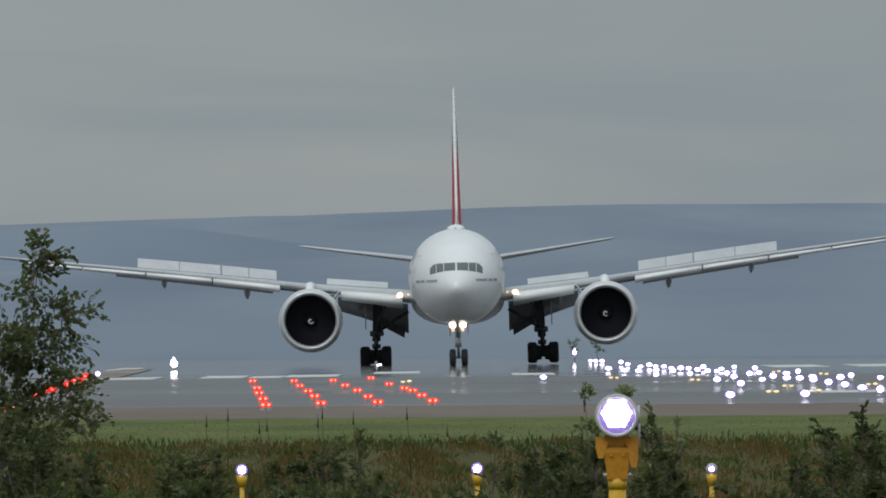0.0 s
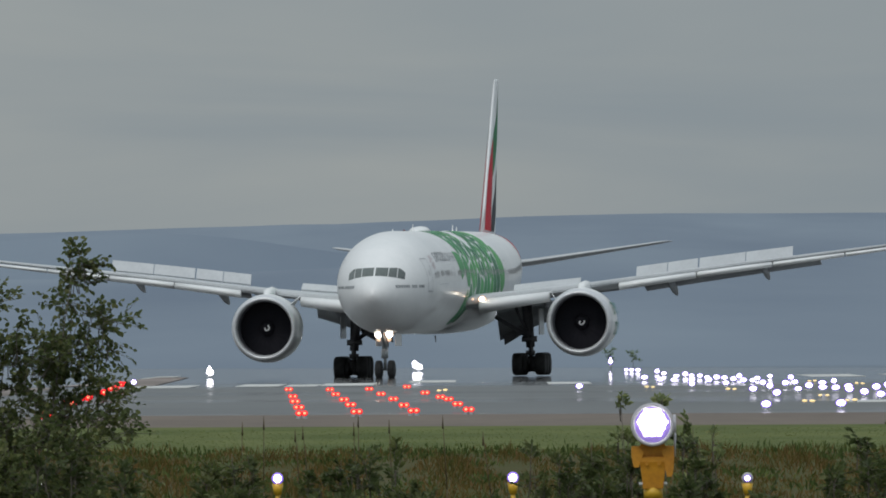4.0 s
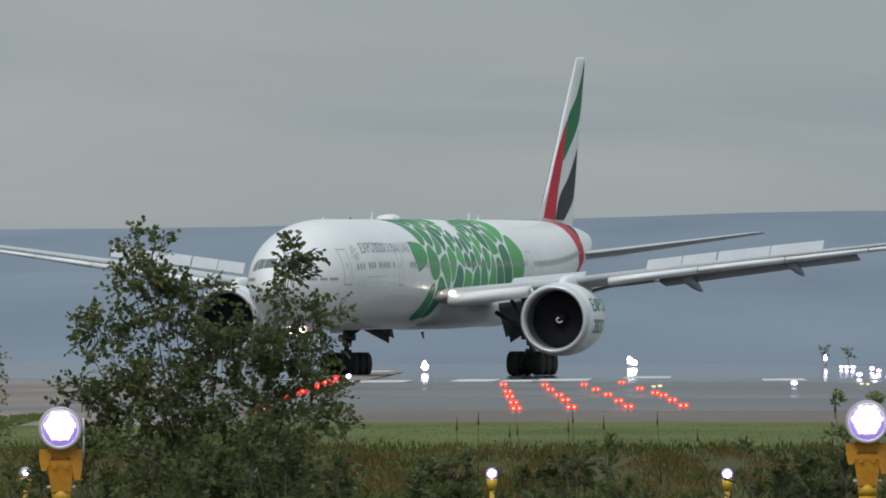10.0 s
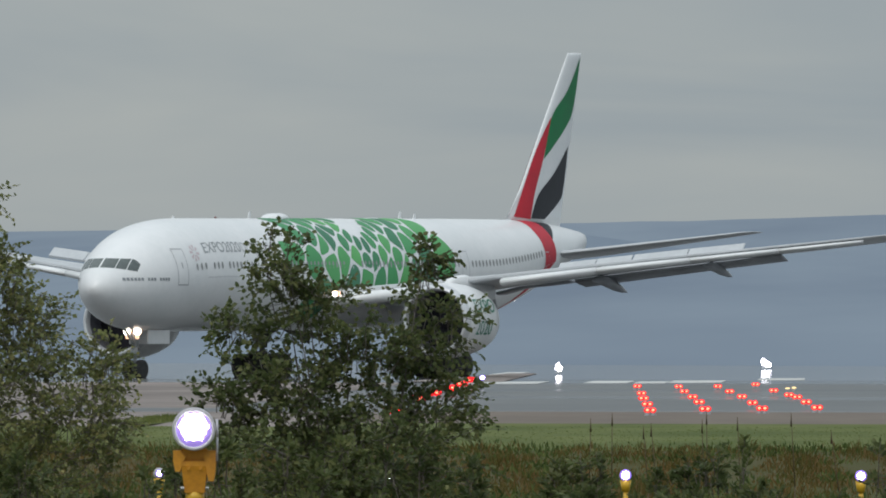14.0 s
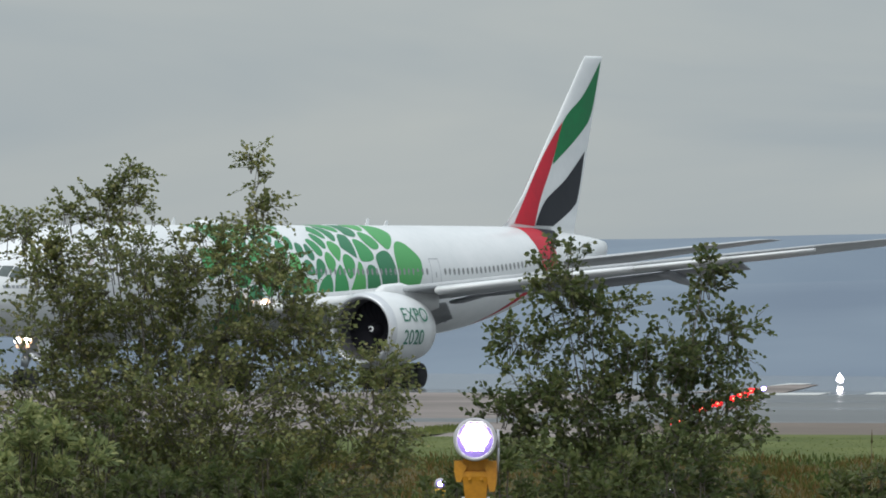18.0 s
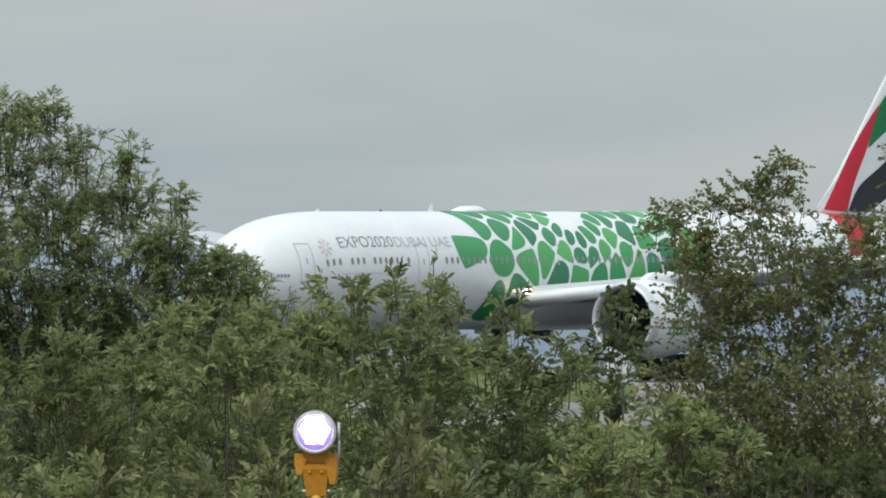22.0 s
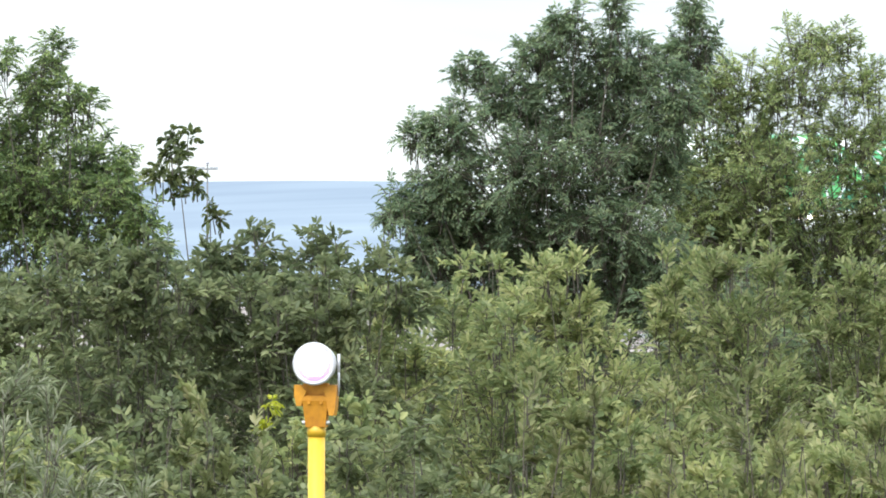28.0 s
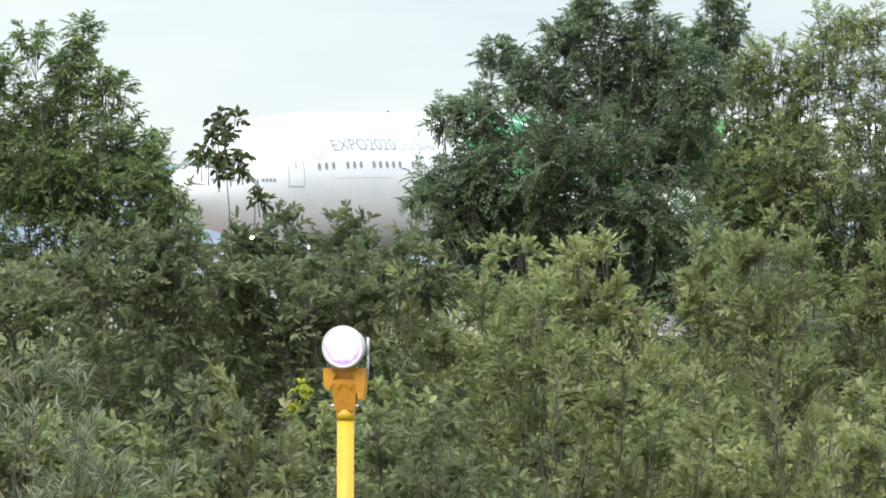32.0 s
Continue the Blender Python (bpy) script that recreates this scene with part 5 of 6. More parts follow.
def shrub(x, top, half, y, kind, seed, label, dens=1.0):
    """A bush: a pointed top over broadening shoulders, leafy to the ground."""
    rnd = random.Random(seed)
    lobes = [(x + rnd.uniform(-.03, .03), top - 0.09, half * 0.26, 0.10)]
    for k in range(6):
        lobes.append((x + rnd.uniform(-0.95, 0.95) * half, top - rnd.uniform(0.08, 0.34), half * rnd.uniform(0.18, 0.36), rnd.uniform(0.08, 0.14)))
    if kind == "elder":
        lobes += [(x - 0.3 * half, top - 0.20, half * 0.62, 0.13), (x + 0.35 * half, top - 0.22, half * 0.62, 0.13)]
    lobes.append((x + rnd.uniform(-.1, .1), top - 0.36, half * 0.95, 0.20))
    z = top - 0.64
    while z > 1.4:
        lobes.append((x + rnd.uniform(-.1, .1), z, half * 1.35, 0.24))
        z -= 0.34
    return plant("shrub", lobes, y, kind, dens, seed, label, "shrub", x, "shrubs along the fence")


def build_plants():
    plant("birch_tree", BIRCH_1, 95, "birch", 1.18, 11, "small open birch tree with dark green leaves", "tree", -2.65)
    plant("birch_tree", BIRCH_2, 92, "birch_light", 1.2, 12, "broad many-stemmed birch tree with drooping twigs", "tree", -4.9)
    plant("sallow_tree", SALLOW + SALLOW_SKIRT, 88, "sallow_tree", 1.45, 13, "airy green sallow tree beside the ash", "tree", -8.5, deep=0.6)
    plant("ash_tree", ASH, 85, "ash", 2.4, 14, "dense dark green ash tree", "tree", -9.75, deep=0.6)
    plant("ash_tree", ASH_2, 85, "light_ash", 1.8, 15, "smaller ash tree behind the shrubs", "tree", -12.4, deep=0.6)
    global sapling
    sapling = plant("sapling", SAPLING, 80, "sapling", 1.7, 16, "thin sapling with large drooping leaves", "tree", -10.72)
    # the hedge: across, height of the top, half width, kind
    dense = "dense green shrub with pointed leaves"
    k = 0
    hedge_west = [
        (-10.75, 2.62, 0.46, "elder"), (-10.40, 2.68, 0.44, "elder"), (-10.02, 2.78, 0.46, "elder"), (-9.68, 2.82, 0.40, "elder"), (-9.48, 2.68, 0.36, "elder"),
        (-9.26, 2.68, 0.42, "elder"), (-9.00, 2.56, 0.36, "shrub"), (-8.75, 2.70, 0.30, "shrub"), (-8.50, 2.50, 0.26, "shrub"), (-8.32, 2.72, 0.26, "light_sallow"),
        (-7.90, 2.70, 0.28, "light_sallow"), (-7.47, 2.74, 0.26, "sallow"), (-7.05, 2.66, 0.36, "light_sallow"), (-6.70, 2.76, 0.34, "shrub"), (-6.35, 2.84, 0.36, "shrub"),
        (-6.02, 2.86, 0.34, "shrub"), (-5.82, 2.82, 0.30, "shrub"), (-5.62, 2.90, 0.30, "shrub"), (-5.25, 2.80, 0.34, "shrub")]
    hedge_east = [
        (-5.08, 2.50, 0.28, "shrub"), (-4.78, 2.37, 0.28, "shrub"), (-4.58, 2.40, 0.34, "shrub"), (-4.22, 2.34, 0.32, "bramble"), (-3.90, 2.12, 0.30, "bramble"),
        (-2.75, 2.16, 0.20, "bramble"), (-2.05, 2.18, 0.26, "bramble"), (-1.66, 2.16, 0.22, "bramble"), (-1.07, 2.19, 0.16, "bramble"), (-0.60, 2.15, 0.19, "bramble"),
        (-0.36, 2.15, 0.22, "bramble"), (0.34, 2.15, 0.15, "bramble"), (0.47, 2.23, 0.17, "bramble"), (0.90, 2.21, 0.15, "bramble"), (1.47, 2.10, 0.20, "bramble"), (1.76, 2.27, 0.17, "bramble"), (1.98, 2.14, 0.20, "bramble")]
    for x, top, half, kind in hedge_west + hedge_east:
        k += 1
        shrub(x, top, half, 71.5 + (k % 3) * 1.1, kind, 100 + k, "light green sallow bush with pointed leaves" if "sallow" in kind else "broad-leaved dark green hedge shrub" if kind == "elder" else dense, 1.2 if kind == "elder" else 1.0)
    # a lower, nearer row
    for i in range(17):
        x = -10.3 + i * 0.37
        shrub(x * 66 / 71, 2.02 + 0.12 * math.sin(i * 2.3), 0.34, 66.5 + (i % 2) * 0.8, "near_sallow" if -7.9 < x < -5.6 else "near_elder" if i % 3 else "near_shrub", 200 + i, "low leafy sallow bush below the lamps", 0.9)
    for i in range(15):
        x = -3.7 + i * 0.39
        low = 0.14 if any(abs(x - b) < 0.26 for b in (-2.59, -1.69, -0.79, 0.12, 1.03)) else 0.0        # the low lamps show between the bushes
        shrub(x, 2.12 - low + 0.09 * math.sin(i * 1.9), 0.26, 67.0 + (i % 2) * 0.8, "bramble", 240 + i, "low dark shrub among the rough grass", 1.1)
    # young upright sallow shoots before the hedge: bearing, height of the top
    for j, (b, top) in enumerate(((-0.1370, 2.20), (-0.1352, 2.12), (-0.1325, 2.06), (-0.1172, 2.22), (-0.1150, 2.16), (-0.1128, 2.26), (-0.1084, 2.20), (-0.1040, 2.26), (-0.1018, 2.14),
                                  (-0.0962, 2.24), (-0.0900, 2.20), (-0.0862, 2.36), (-0.0851, 2.18), (-0.0790, 2.34), (-0.0774, 2.38), (-0.0760, 2.28), (-0.0745, 2.14))):
        x = b * 63.5
        d = 0.03 * math.sin(5 * j)
        plant("sallow_shoot", [(x + d, top - 0.10, 0.05, 0.09), (x - d, top - 0.26, 0.09, 0.12), (x + 2 * d, top - 0.46, 0.13, 0.15), (x, top - 0.7, 0.15, 0.2)], 63.5, "shoot", 0.75, 400 + j, "pale upright young sallow shoot", "shrub", x, "young sallow shoots")
    # silvery willow
    plant("willow_bush", [(-9.54, 2.16, 0.13, 0.13), (-9.36, 2.10, 0.13, 0.13), (-9.18, 1.98, 0.12, 0.14), (-9.46, 1.90, 0.18, 0.16), (-9.22, 1.78, 0.15, 0.16), (-9.04, 1.82, 0.08, 0.14), (-9.40, 1.62, 0.22, 0.2), (-9.08, 1.58, 0.14, 0.18), (-8.84, 1.70, 0.06, 0.12)], 63.5, "silver", 0.42, 60, "pale silvery willow bush with narrow leaves", "shrub", -9.4)
    # upright sprigs that stand clear of the bushes
    for j, (x, z, r, hgt) in enumerate(((0.585, 2.30, 0.035, 0.10), (0.76, 2.31, 0.06, 0.03), (0.885, 2.20, 0.035, 0.07), (0.975, 2.19, 0.03, 0.06), (-5.56, 2.86, 0.05, 0.09), (-7.45, 2.72, 0.05, 0.10))):
        plant("sprig", [(x, z, r, hgt), (x, z - 0.12, r, 0.08), (x - 0.01, z - 0.28, r * 0.7, 0.10)], 72.5, "sprig", 0.5, 70 + j, "upright leafy sprig rising from the shrubs", "sprig", x)


    plant("shrub", [(-4.86, 2.74, 0.08, 0.08), (-4.82, 2.63, 0.11, 0.09), (-4.91, 2.54, 0.11, 0.09), (-4.85, 2.38, 0.06, 0.14)], 73.5, "birch", 1.3, 95, "slim young shrub standing above the hedge", "shrub", -4.86, "shrubs along the fence")
    plant("yellow_weed", [(-8.97, 2.08, 0.075, 0.03), (-8.96, 1.97, 0.02, 0.025)], 67.6, "flower", 0.9, 90, "bright yellow-green weed head among the shrubs", "weed", -8.97)


KINDS["flower"] = (M_YELLEAF, 0.032, 0.012, 0.07, 8, 0.3, M_BARK, 4, 0.6, 0.8, 0.3)
build_plants()


# ---- rough grass and stalks ----
def build_grass():
    rng = np.random.default_rng(5)
    n = 52000
    y = rng.uniform(150, 384, n)
    x = rng.uniform(-0.052, 0.030, n) * y
    clump = np.array([noise.noise((a * 0.9, b * 0.05, 2)) for a, b in zip(x, y)])
    hgt = rng.uniform(0.06, 0.20, n) * (1 + 2.2 * np.clip(clump, -0.45, 0.9))
    z = -SLOPE * x
    base = np.stack([x, y, z], 1)
    way = unit(np.stack([rng.normal(0, 0.42, n), rng.normal(0, 0.4, n), np.ones(n)], 1))
    nor = unit(np.stack([rng.normal(0, 0.4, n), -np.ones(n), rng.normal(0, 0.3, n)], 1))
    nor = unit(nor - way * np.sum(nor * way, axis=1)[:, None])
    me = leaf_mesh("rough_grass", base, way, nor, hgt, rng.uniform(0.010, 0.028, n), M_REED)
    tagged(link("rough_grass", me), "dry brown and green rough grass", "grass", kind="stuff")
    # darker tufts along the near edge of the lawn
    n = 3500
    y = 376 + rng.normal(0, 11, n)
    x = rng.uniform(-0.064, 0.030, n) * y
    lump = np.array([noise.noise((a * 0.35, 7, 2)) for a in x])
    base = np.stack([x, y, -SLOPE * x], 1)
    way = unit(np.stack([rng.normal(0, 0.25, n), rng.normal(0, 0.25, n), np.ones(n)], 1))
    nor = unit(np.stack([rng.normal(0, 0.4, n), -np.ones(n), rng.normal(0, 0.3, n)], 1))
    nor = unit(nor - way * np.sum(nor * way, axis=1)[:, None])
    me = leaf_mesh("edge_tufts", base, way, nor, rng.uniform(0.05, 0.16, n) * (1 + np.clip(1.6 * lump, -0.8, 1)), rng.uniform(0.02, 0.05, n), M_TUFT)
    tagged(link("edge_tufts", me), "dark green tufts along the lawn's edge", "grass", kind="stuff")
    # dark leafy tussocks in the rough grass
    n, hubs = 6000, 190
    hy = rng.uniform(150, 374, hubs)
    hx = rng.uniform(-0.052, 0.030, hubs) * hy
    i = rng.integers(0, hubs, n)
    x, y = hx[i] + rng.normal(0, 0.28, n), hy[i] + rng.normal(0, 1.5, n)
    base = np.stack([x, y, -SLOPE * x + rng.uniform(0, 0.12, n)], 1)
    way = unit(np.stack([rng.normal(0, 0.6, n), rng.normal(0, 0.5, n), np.ones(n)], 1))
    nor = unit(np.stack([rng.normal(0, 0.5, n), -np.ones(n), rng.normal(0, 0.5, n)], 1))
    nor = unit(nor - way * np.sum(nor * way, axis=1)[:, None])
    me = leaf_mesh("tussocks", base, way, nor, rng.uniform(0.07, 0.2, n), rng.uniform(0.03, 0.06, n), M_TUFT)
    tagged(link("tussocks", me), "dark green tussocks among the dry grass", "grass", kind="stuff")
    n = 14000
    y = rng.uniform(382, 476, n)
    x = rng.uniform(-0.066, 0.030, n) * y
    base = np.stack([x, y, -SLOPE * x], 1)
    way = unit(np.stack([rng.normal(0, 0.2, n), rng.normal(0, 0.2, n), np.ones(n)], 1))
    nor = unit(np.stack([rng.normal(0, 0.4, n), -np.ones(n), rng.normal(0, 0.3, n)], 1))
    nor = unit(nor - way * np.sum(nor * way, axis=1)[:, None])
    me = leaf_mesh("lawn_grass", base, way, nor, rng.uniform(0.02, 0.04, n), rng.uniform(0.03, 0.07, n), M_LAWN)
    tagged(link("lawn_grass", me), "short green grass blades of the lawn", "grass", kind="stuff")
    # the weeds on the island in the taxiway
    n = 1200
    a, r = rng.uniform(0, 2 * math.pi, n), np.sqrt(rng.uniform(0, 1.1, n))
    x, y = -18.9 + 0.62 * r * np.cos(a), 490 + 27 * r * np.sin(a)
    base = np.stack([x, y, -SLOPE * x + 0.08], 1)
    way = unit(np.stack([rng.normal(0, 0.25, n), rng.normal(0, 0.25, n), np.ones(n)], 1))
    nor = unit(np.stack([rng.normal(0, 0.4, n), -np.ones(n), rng.normal(0, 0.3, n)], 1))
    nor = unit(nor - way * np.sum(nor * way, axis=1)[:, None])
    me = leaf_mesh("island_weeds", base, way, nor, rng.uniform(0.05, 0.16, n), rng.uniform(0.03, 0.06, n), M_LAWN)
    tagged(link("island_weeds", me), "rough weeds on the taxiway island", "grass", kind="stuff")
    for i, (x, hgt) in enumerate(((-2.78, 1.57), (-2.52, 1.64), (-1.42, 1.66), (-1.46, 1.56), (-1.04, 1.59), (-0.41, 1.64), (-2.1, 1.49), (-2.0, 1.52), (1.9, 1.49), (0.1, 1.44))):
        pts = [Vector((0, 0, 0)), Vector((0.01, 0, hgt * 0.5)), Vector((0.03 - 0.012 * i % 3, 0, hgt))]
        v, f = merge(rod(pts[0], pts[1], 0.009, 0.007, 5), rod(pts[1], pts[2], 0.007, 0.004, 5), rod(pts[2] - Vector((0, 0, 0.12)), pts[2] + Vector((0, 0, 0.04)), 0.012, 0.003, 5))
        root = new("weed_stalk", mesh_from("weed_stalk", v, f, M_STALK))
        root.matrix_basis = Matrix.Translation((x, 200, ground_z(x, 200)))
        tagged(root, "tall dry brown weed stalk in rough grass", "weed", "weed stalks")


M_LAWN = leaf_mat("lawn_blade", (0.097, 0.125, 0.039), (0.121, 0.145, 0.047), (0.147, 0.165, 0.059), 0.3, 0.1, 0.05)
M_STALK = mat("dry_stalk", (0.12, 0.085, 0.05), (0.08, 0.06, 0.035), 0.9, 10.0)
build_grass()


# ---- airfield lamps ----
def build_post(x, y, top):
    """A yellow approach lamp: post, casting, tilted housing, glowing lens."""
    root = new("approach_lamp")
    gz = ground_z(x, y)
    root.matrix_basis = Matrix.Translation((x, y, gz))
    tagged(root, "yellow post with a round glowing white approach lamp", "runway light", "approach lamps on tall yellow posts")
    h = top - gz
    v, f = merge(rod((0, 0, 0), (0, 0, h - 0.24), 0.031, 0.031, 16), rod((0, 0, h - 0.262), (0, 0, h - 0.225), 0.034, 0.034, 16), rod((0, 0, 0), (0, 0, 0.05), 0.09, 0.09, 16))
    link("post", mesh_from("post", v, f, M_YELLOW), root, "yellow painted steel post")
    neck = loft([[(math.copysign(w, sx), math.copysign(w * 0.9, sy), z) for sx, sy in ((-1, -1), (1, -1), (1, 1), (-1, 1))] for z, w in ((h - 0.228, 0.036), (h - 0.205, 0.038), (h - 0.150, 0.045), (h - 0.128, 0.050))])
    v, f = neck
    link("neck", mesh_from("neck", v, f, M_ORANGE, False), root, "orange cast neck on the post")
    part("crossbar", box_bm(0.146, 0.07, 0.024, 0.005, (0, -0.01, h - 0.126)), M_ORANGE, root, "orange cast crossbar")
    for sx, low in ((-1, 0.152), (1, 0.186)):
        lug = loft([[(sx * a, yy, z) for a, yy in ((a0, -0.046), (a1, -0.046), (a1, 0.036), (a0, 0.036))] for z, a0, a1 in ((h - low, 0.050, 0.068), (h - low + 0.03, 0.044, 0.074), (h - 0.118, 0.040, 0.076), (h - 0.098, 0.030, 0.076), (h - 0.076, 0.052, 0.076))])
        link("lug", mesh_from("lug", *lug, M_ORANGE, False), root, "orange cast side lug")
        link("bolt", mesh_from("bolt", *rod((sx * 0.036, -0.02, h - 0.212), (sx * 0.050, -0.02, h - 0.212), 0.008, 0.008, 8), M_STEEL, False), root, "steel clamp bolt")
        link("bolt", mesh_from("bolt", *rod((sx * 0.022, -0.052, h - 0.140), (sx * 0.022, -0.040, h - 0.140), 0.006, 0.006, 8), M_ORANGE, False), root, "painted clamp bolt")
    part("hinge_block", box_bm(0.10, 0.05, 0.045, 0.006, (0, 0.0, h - 0.092)), M_ORANGE, root, "orange cast hinge block")
    link("cable", mesh_from("cable", *merge(rod((0.079, 0.01, h + 0.035), (0.081, 0.0, h - 0.03), 0.005, 0.005, 6), rod((0.081, 0.0, h - 0.03), (0.078, 0.0, h - 0.115), 0.005, 0.005, 6)), M_LENSRING), root, "pale cable beside the housing")
    v, f = turned([(0.11, 0.02), (0.10, 0.050), (0.04, 0.068), (-0.05, 0.075), (-0.075, 0.078), (-0.082, 0.076), (-0.082, 0.066), (-0.074, 0.063)], 32, "y", (0, 0, h))
    link("housing", mesh_from("housing", v, f, M_LENSRING), root, "grey metal lamp housing")
    v, f = turned([(-0.074, 0.064), (-0.078, 0.062), (-0.080, 0.0001)], 32, "y", (0, 0, h))
    link("lens_edge", mesh_from("lens_edge", v, f, M_FRINGE2), root, "glowing ring imitating the violet fringe of the lamp's glare")
    ring = []
    for k in range(48):
        a = 2 * math.pi * k / 48
        r = 0.0545 * math.cos(math.pi / 6) / math.cos(a % (math.pi / 3) - math.pi / 6) * (1.0 + 0.035 * math.cos(12 * a)) * (1.0 - 0.05 * math.sin(a))
        ring.append((r * math.cos(a), -0.086, h + 0.010 + r * math.sin(a)))
    v, f = loft([ring, [(p[0] * 0.3, -0.092, h + 0.01 + (p[2] - h - 0.01) * 0.3) for p in ring]])
    link("lens", mesh_from("lens", v, f, M_LAMP), root, "glowing white scalloped lens")


def build_short_lamp(x, y, top, bright):
    root = new("short_lamp")
    gz = ground_z(x, y)
    root.matrix_basis = Matrix.Translation((x, y, gz))
    tagged(root, "short yellow post with a glowing white lamp in grass", "runway light", "approach lamps on short posts")
    h = top - gz
    v, f = merge(rod((0, 0, 0), (0, 0, h - 0.1), 0.03, 0.03, 10), rod((0, 0, h - 0.2), (0, 0, h - 0.06), 0.045, 0.07, 10))
    link("post", mesh_from("post", v, f, M_YELLOW), root)
    v, f = turned([(0.1, 0.03), (0.0, 0.062), (-0.06, 0.072)], 16, "y", (0, 0, h))
    link("housing", mesh_from("housing", v, f, M_LENSRING), root)
    r = 0.070 if bright else 0.045
    v, f = turned([(-0.064, r), (-0.068, 0.0001)], 16, "y", (0, 0, h))
    link("lens_edge", mesh_from("lens_edge", v, f, M_FRINGE), root, "glowing ring imitating the violet fringe of the lamp's glare")
    v, f = turned([(-0.075, r * 0.66), (-0.085, r * 0.4), (-0.09, 0.0001)], 16, "y", (0, 0, h))
    link("lens", mesh_from("lens", v, f, M_LAMP), root, "glowing white lens")


def lamp_kind(rx, rz, edge, core, lean=None, heart=0.74):
    """A low fixture: a flat dark body and a lens, widened for the lamp's bloom, that glows towards the approach."""
    body = mesh_from("body", *merge(rod((0, 0, -0.05), (0, 0, 0.06), rx * 0.9, rx * 0.7, 12), box_pieces((0, 0.06, rz * 0.6 + 0.03), (rx * 1.0, 0.10, rz * 0.8))), M_STEEL, False)
    out = []
    for r, yy, m in ((1.0, -0.02, edge), (heart, -0.06, core)):
        ring = [(rx * r * math.cos(2 * math.pi * k / 14), yy, rz + 0.06 + rz * r * math.sin(2 * math.pi * k / 14)) for k in range(14)]
        if lean is not None:
            # the shimmering glow's outline put into the lens: broad below, drawn out to a point above
            ring = [(x * (1 - 0.6 * max(0.0, (z - rz) / rz)) * (1 + 0.14 * (-1) ** k) - lean * (z - rz), y, z + 0.3 * max(0.0, z - rz - 0.06)) for k, (x, y, z) in enumerate(ring)]
        out.append(mesh_from("lens", *loft([ring, [(p[0] * 0.5, yy - 0.03, rz + 0.06 + (p[2] - rz - 0.06) * 0.5) for p in ring]]), m))
    return body, out


def build_lamp(kind, x, y, name, label, group, lift=0.0):
    body, lens = kind
    root = new(name)
    rnd = random.Random(round(x * 31 + y * 7))
    root.matrix_basis = Matrix.Translation((x, y, ground_z(x, y) + 0.06 + lift)) @ Matrix.Diagonal((rnd.uniform(0.8, 1.15), 1, rnd.uniform(0.8, 1.2), 1) if name != "red_lamp" else (rnd.uniform(0.92, 1.08), 1, 1, 1))
    tagged(root, label, "runway light", group)
    link("fixture", body, root)
    e = link("lens", lens[0], root, "glowing lens edge")
    link("lens_core", lens[1], e, "bright lens core")
    if lift > 0.1:
        link("stake", mesh_from("stake", *rod((0, 0, -lift - 0.05), (0, 0, 0), 0.03, 0.03, 8), M_STEEL), root)


